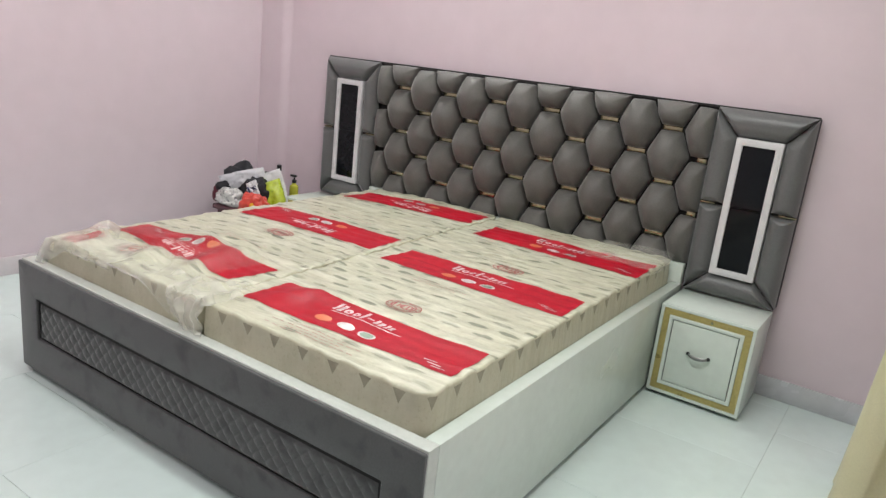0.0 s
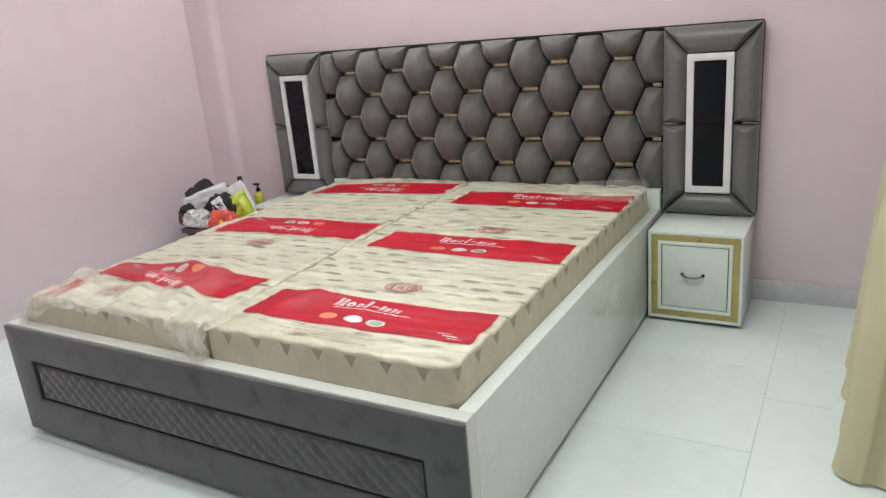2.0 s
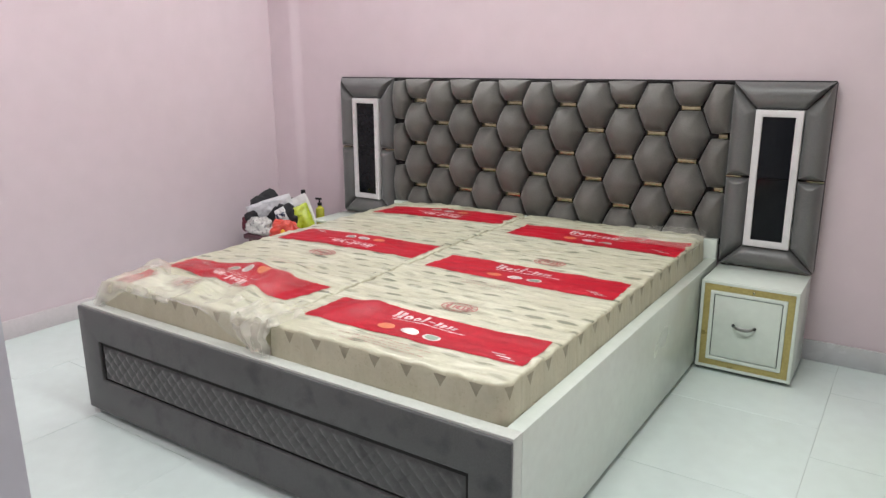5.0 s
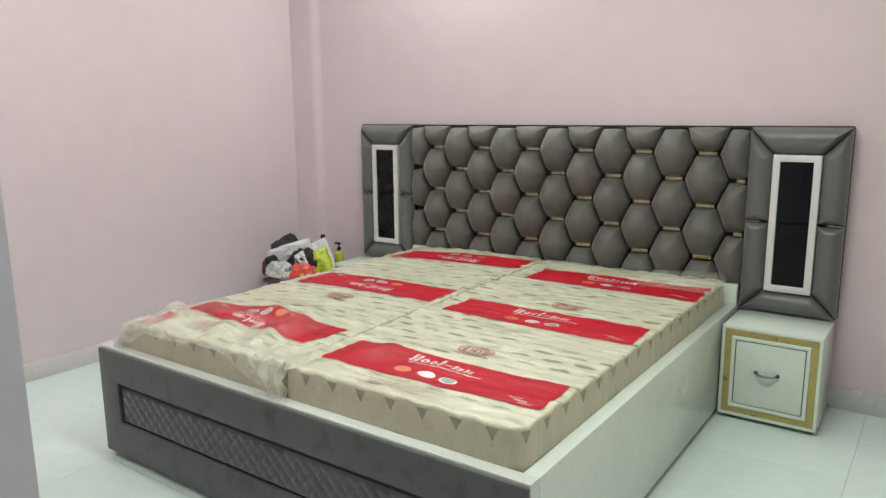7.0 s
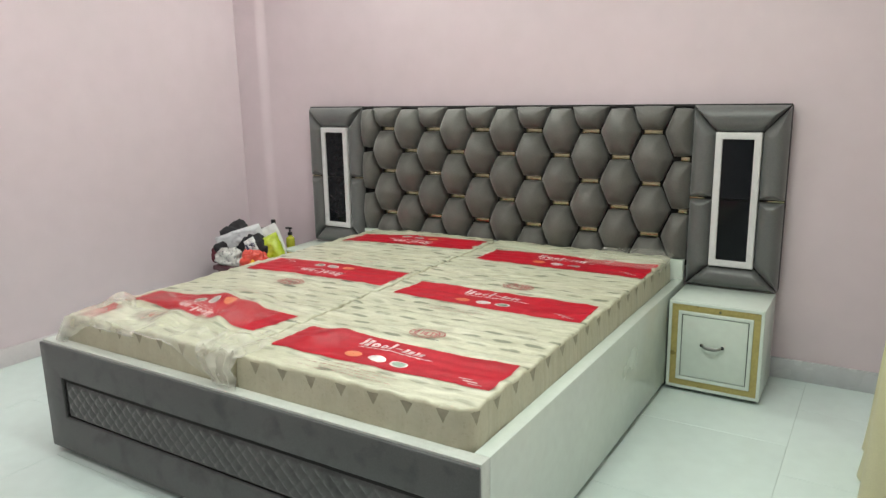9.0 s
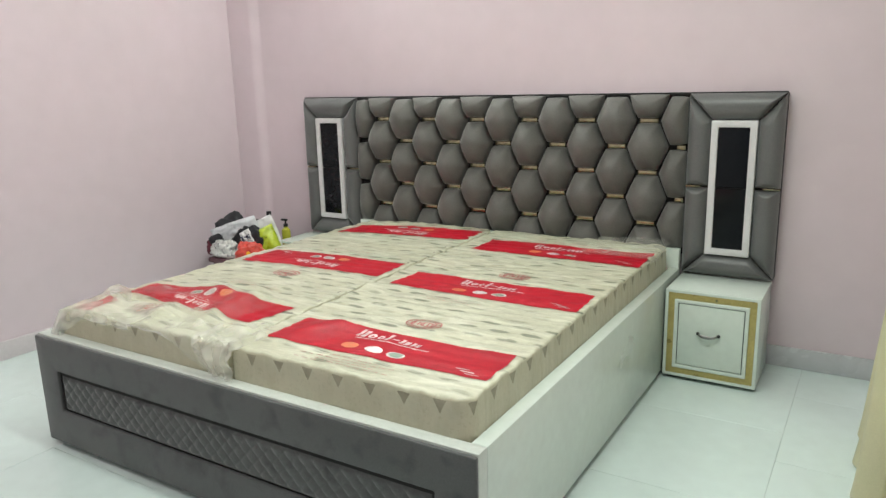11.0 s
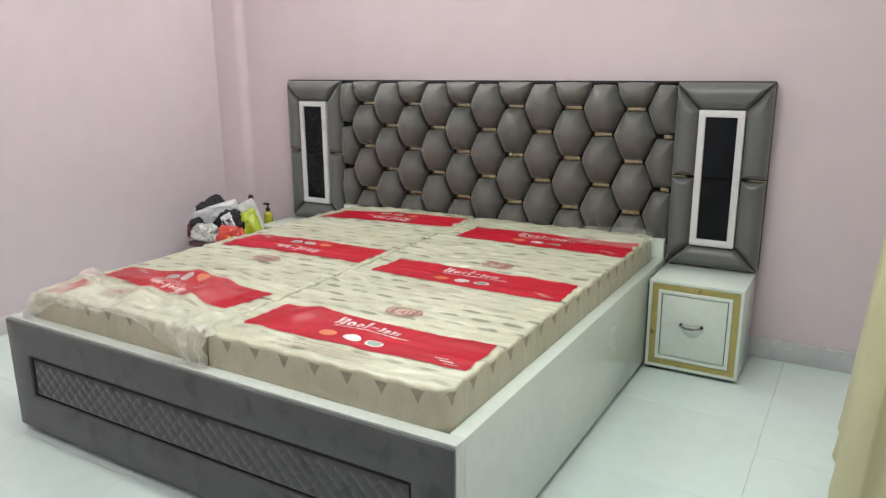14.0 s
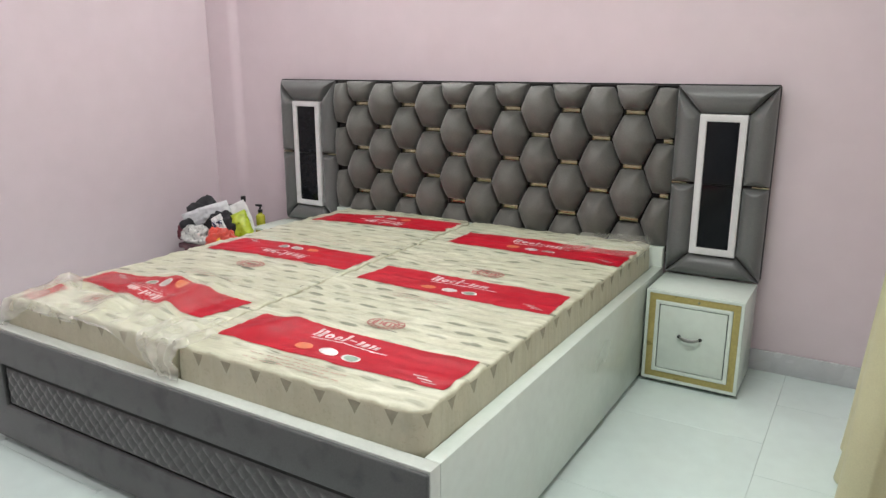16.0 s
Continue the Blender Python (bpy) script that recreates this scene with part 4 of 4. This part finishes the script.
film_sheet("plastic_film", head_film, 40, 40, "clear polythene drawn up over the mattress corner by the headboard", M_FILM)


def bunch_film(u, v):
    """A pleated tail of film pulled down over the edge between the mattresses."""
    spread = 0.12 - 0.06 * v + 0.02 * noise.noise((v * 4, 2.2, 0))
    x = 0.0 + (u - 0.55) * 2 * spread + 0.03 * v
    pleat = 0.008 * math.sin(u * 17 + 5 * noise.noise((u * 3, v * 2, 1.7))) + crumple(x * 1.6, v * 0.5, 9.0, 0.007)
    if v < 0.45:
        y = -1.88 - 0.13 * v / 0.45
        return x, y, top_z(x, max(y, M_FOOT)) + 0.014 + pleat
    q = (v - 0.45) / 0.55
    return x, -2.012 - 0.016 * math.sin(math.pi * min(1, q * 1.2)) + pleat, 0.565 - 0.112 * q


film_sheet("plastic_film", bunch_film, 60, 50, "pleated tail of clear polythene pulled over the mattress edge", M_FILM_THICK)

# ---- curtain ----
curtain = thing("curtain", (1.86, -0.95, 0), "beige cloth curtain hanging in soft folds to the floor", "curtain")


def curtain_mesh():
    bm = bmesh.new()
    n, m = 150, 50
    grid = []
    for j in range(m + 1):
        z = 0.012 + 2.35 * j / m
        row = []
        for i in range(n + 1):
            s = i / n
            run, r = s * 1.03, 0.075
            if run < 0.2:
                x, y = 2.03 - run, -1.305 + 0.014 * math.sin(42 * run + 0.6)
            elif run < 0.318:
                turn = (run - 0.2) / r
                x, y = 1.83 - r * math.sin(turn), -1.305 + r - r * math.cos(turn)
            else:
                q = (run - 0.318) / 0.712
                x = 1.755 + 0.022 * (1 - math.cos(q * 19)) + 0.02 * q
                y = -1.23 + 0.7 * q
            lean = 0.062 * min(1.3, z) - 0.021 - 0.012 * math.exp(-z / 0.12)
            x = x + lean + 0.012 * noise.noise((x * 6, y * 6, z * 1.5))
            row.append(bm.verts.new((x, y + 0.01 * noise.noise((y * 7, z * 2, 3)), z)))
        grid.append(row)
    for j in range(m):
        for i in range(n):
            bm.faces.new((grid[j][i], grid[j][i + 1], grid[j + 1][i + 1], grid[j + 1][i]))
    bmesh.ops.solidify(bm, geom=bm.faces[:], thickness=0.003)
    bmesh.ops.recalc_face_normals(bm, faces=bm.faces[:])
    return bm


part("cloth", curtain_mesh(), M_CURTAIN, curtain, angle=80)
rod = bmesh.new()
bmesh.ops.create_cone(rod, cap_ends=True, segments=20, radius1=0.0125, radius2=0.0125, depth=1.2,
                      matrix=Matrix.Translation((1.9, -0.95, 2.385)) @ Matrix.Rotation(radians(90), 4, "X"))
part("rod", rod, M_CHROME, curtain, "steel curtain rod")
for yy in (-1.5, -0.4):
    part("bracket", box(1.885, ROOM_R - 0.001, yy - 0.012, yy + 0.012, 2.37, 2.4, 0.003), M_CHROME, curtain)

# ---- clutter in the corner ----
STOOL_Z = 0.33
stool = thing("low_table", (-1.62, -0.33, 0), "low maroon plastic table standing in the room corner", "table")
part("tabletop", box(-1.725, -1.385, -0.56, -0.06, STOOL_Z - 0.03, STOOL_Z, 0.008), M_MAROON, stool)
for sx in (-1.69, -1.425):
    for sy in (-0.52, -0.10):
        part("leg", lathe([(0.016, 0.0005), (0.018, 0.02), (0.021, STOOL_Z - 0.031)], (sx, sy, 0), 14), M_MAROON, stool)


def heap(name, at, size, mat, label, category, seed, rough=0.35, turn=0.0, parent=None):
    """A slumped soft bag or heap of cloth with creases, flat underneath."""
    bm = bmesh.new()
    bmesh.ops.create_icosphere(bm, subdivisions=5, radius=1)
    rot = Matrix.Rotation(turn, 3, "Z")
    for v in bm.verts:
        d = v.co.normalized()
        f = 1 + rough * noise.noise(d * 1.6 + Vector((seed, 0, 0))) + 0.3 * rough * noise.noise(d * 3.6 + Vector((0, seed, 0)))
        f -= 0.4 * rough * abs(noise.noise(d * 2.4 + Vector((0, 0, seed)))) + 0.1 * rough * abs(noise.noise(d * 8 + Vector((seed, 0, seed))))
        p = Vector((d.x * size[0] * f, d.y * size[1] * f, max(0.0, (d.z * 0.62 + 0.38) * f) * size[2]))
        v.co = Vector(at) + rot @ p
    bmesh.ops.recalc_face_normals(bm, faces=bm.faces[:])
    if parent is None:
        return tagged(part(name, bm, mat, None, angle=60), label, category)
    return part(name, bm, mat, parent, label, angle=60)


T = STOOL_Z + 0.001
heap("black_bag", (-1.70, -0.34, T), (0.2, 0.14, 0.195), M_BLACKCLOTH, "crumpled black cloth bag heaped on the low table", "bag", 1.3, 0.5)
heap("pink_cloth", (-1.755, -0.46, T), (0.035, 0.07, 0.11), M_PINKCLOTH, "folded maroon and pink cloth on the low table", "cloth", 4.1)
heap("polythene_bag", (-1.635, -0.49, T), (0.11, 0.065, 0.1), M_GREYBAG, "small clear-grey polythene bag with dark contents", "bag", 6.6, 0.3)


def slab_packet(name, at, w, h, thick, tilt, yaw, mat, label, seed, roll=0.0):
    """A stuffed flat pouch with pinched ends."""
    bm = bmesh.new()
    n, m = 22, 26
    frame_ = pose(at[0], at[1], at[2], tilt, roll, yaw)
    for sgn in (-1, 1):
        grid = []
        for j in range(m + 1):
            row = []
            for i in range(n + 1):
                u, v = -1 + 2 * i / n, -1 + 2 * j / m
                puff = (max(0, 1 - u ** 4) * max(0, 1 - v ** 4)) ** 0.6
                d = sgn * thick / 2 * puff + 0.009 * noise.noise((u * 2.2 + seed, v * 2.2, seed)) * (0.4 + puff)
                d += 0.004 * noise.noise((u * 7, v * 7, seed + 5))
                x = w / 2 * u * (1 - 0.08 * v * v) + 0.006 * noise.noise((v * 3, seed, 1))
                row.append(bm.verts.new(frame_ @ Vector((x, d, h / 2 * (v + 1)))))
            grid.append(row)
        for j in range(m):
            for i in range(n):
                bm.faces.new((grid[j][i], grid[j][i + 1], grid[j + 1][i + 1], grid[j + 1][i]))
    bmesh.ops.remove_doubles(bm, verts=bm.verts[:], dist=1e-4)
    bmesh.ops.recalc_face_normals(bm, faces=bm.faces[:])
    return bm


tagged(part("white_carrier_bag", slab_packet("", (-1.765, -0.47, T + 0.105), 0.1, 0.31, 0.06, 6, 28, M_WHITEBAG, "", 2.0, 72), M_WHITEBAG, None, angle=70),
       "creased white plastic carrier bag lying across the heap", "bag")
lime = thing("packet", (-1.46, -0.42, T), "lime green printed pouch with a white label leaning on the heap", "packet")
part("pouch", slab_packet("", (-1.39, -0.375, T), 0.185, 0.18, 0.075, -14, 24, M_LIME, "", 3.0, -24), M_LIME, lime, angle=70)
part("label", slab_packet("", (-1.415, -0.352, T + 0.015), 0.21, 0.215, 0.02, -14, 24, M_FRAME, "", 8.0, -24), M_FRAME, lime, "white printed label", angle=70)
packet_face = pose(-1.40, -0.37, T, -14, -24, 24)
part("stripe", slab_packet("", packet_face @ Vector((-0.092, -0.012, 0.105)), 0.022, 0.085, 0.008, -14, 24, M_BLUEINK, "", 5.0, -24), M_BLUEINK, lime,
     "dark blue printed stripe", angle=70)
for bx, bh in ((-0.045, 0.03), (-0.015, 0.026), (0.015, 0.03), (0.042, 0.022)):
    part("lettering_shape", slab_packet("", packet_face @ Vector((bx, -0.034, 0.095)), 0.019, bh, 0.014, -14, 24, M_DARKGREEN, "", 5.0, -24), M_DARKGREEN, lime,
         angle=70)
small = thing("packet", (-1.475, -0.44, T), "small white packet with dark print wedged in the heap", "packet")
part("pouch", slab_packet("", (-1.475, -0.445, T + 0.075), 0.075, 0.1, 0.03, -20, 26, M_FRAME, "", 6.0, -30), M_FRAME, small, angle=70)
small_face = pose(-1.475, -0.445, T + 0.075, -20, -30, 26)
for bx, bz, bw, bh in ((-0.014, 0.02, 0.028, 0.05), (0.02, 0.03, 0.02, 0.03)):
    part("stripe", slab_packet("", small_face @ Vector((bx, -0.015, bz)), bw, bh, 0.008, -20, 26, M_BLUEINK, "", 5.0, -30), M_BLUEINK, small,
         "dark printed patch", angle=70)
red = thing("packet", (-1.43, -0.5, T), "crumpled orange-red packet with a yellow patch beside the bed", "packet")
heap("pouch", (-1.405, -0.52, T), (0.09, 0.065, 0.125), M_ORANGE, "", "", 9.4, 0.25, 0.45, red)
heap("patch", (-1.395, -0.545, T), (0.04, 0.035, 0.09), M_YELLOWPACK, "yellow patch", "", 3.7, 0.2, 0.3, red)
heap("black_cloth", (-1.55, -0.385, T), (0.13, 0.07, 0.185), M_BLACKCLOTH, "small crumpled black cloth wedged between the packets", "cloth", 7.7, 0.25)

pump = thing("pump_bottle", (-1.47, -0.14, T), "yellow-green liquid bottle with a black pump head", "bottle")
px, py = -1.47, -0.14
part("body", lathe([(0.02, 0), (0.027, 0.004), (0.0275, 0.106), (0.025, 0.117), (0.013, 0.126), (0.012, 0.135)], (px, py, T)), M_LIQUID, pump)
part("collar", lathe([(0.0145, 0.1355), (0.0145, 0.152), (0.006, 0.155), (0.005, 0.17)], (px, py, T), 18), M_BLACKPLASTIC, pump, "black pump collar")
part("nozzle", box(px - 0.032, px + 0.014, py - 0.009, py + 0.009, T + 0.1705, T + 0.184, 0.004), M_BLACKPLASTIC, pump, "black pump nozzle")
bottle = thing("bottle", (-1.63, -0.12, T), "dark bottle with a black cap behind the packets", "bottle")
part("body", lathe([(0.022, 0), (0.028, 0.005), (0.028, 0.12), (0.012, 0.165), (0.011, 0.18)], (-1.63, -0.12, T)), M_WHITEBAG, bottle)
part("cap", lathe([(0.0135, 0.1805), (0.0155, 0.184), (0.0155, 0.216), (0.012, 0.219)], (-1.63, -0.12, T), 20), M_BLACKPLASTIC, bottle, "black cap")

# ---- floor tiles ----
tagged(part("floor", box(ROOM_L - 0.15, ROOM_R + 0.15, ROOM_F - 0.15, ROOM_B + 0.15, -0.12, -0.004), M_GROUT, smooth=False),
       "floor of large glossy pale tiles with thin grey joints", "floor", kind="structure")
floor = bpy.data.objects["floor"]
ORIGIN["floor"] = Vector()
TS, JOINT = 0.6, 0.0013
tile_mesh = None
for col in range(-6, 1):
    x0 = 1.5 + TS * col
    shift = -0.63 if col % 2 else -0.87
    for row in range(-8, 3):
        y0 = shift + TS * row
        a, b = max(x0 + JOINT / 2, ROOM_L), min(x0 + TS - JOINT / 2, ROOM_R)
        c, d = max(y0 + JOINT / 2, ROOM_F), min(y0 + TS - JOINT / 2, ROOM_B)
        if b - a < 0.01 or d - c < 0.01:
            continue
        whole = abs(b - a - TS + JOINT) < 1e-6 and abs(d - c - TS + JOINT) < 1e-6
        if whole and tile_mesh:
            t_ob = new("tile", tile_mesh)
            t_ob.parent = floor
        else:
            w, h = (b - a) / 2, (d - c) / 2
            t_ob = part("tile", box(-w, w, -h, h, -0.004, 0.0, 0.0005, 1), M_TILE, floor, smooth=False)
            if whole:
                tile_mesh = t_ob.data
        t_ob.location = ((a + b) / 2, (c + d) / 2, -0.0002 * ((col * 7 + row * 3) % 3))
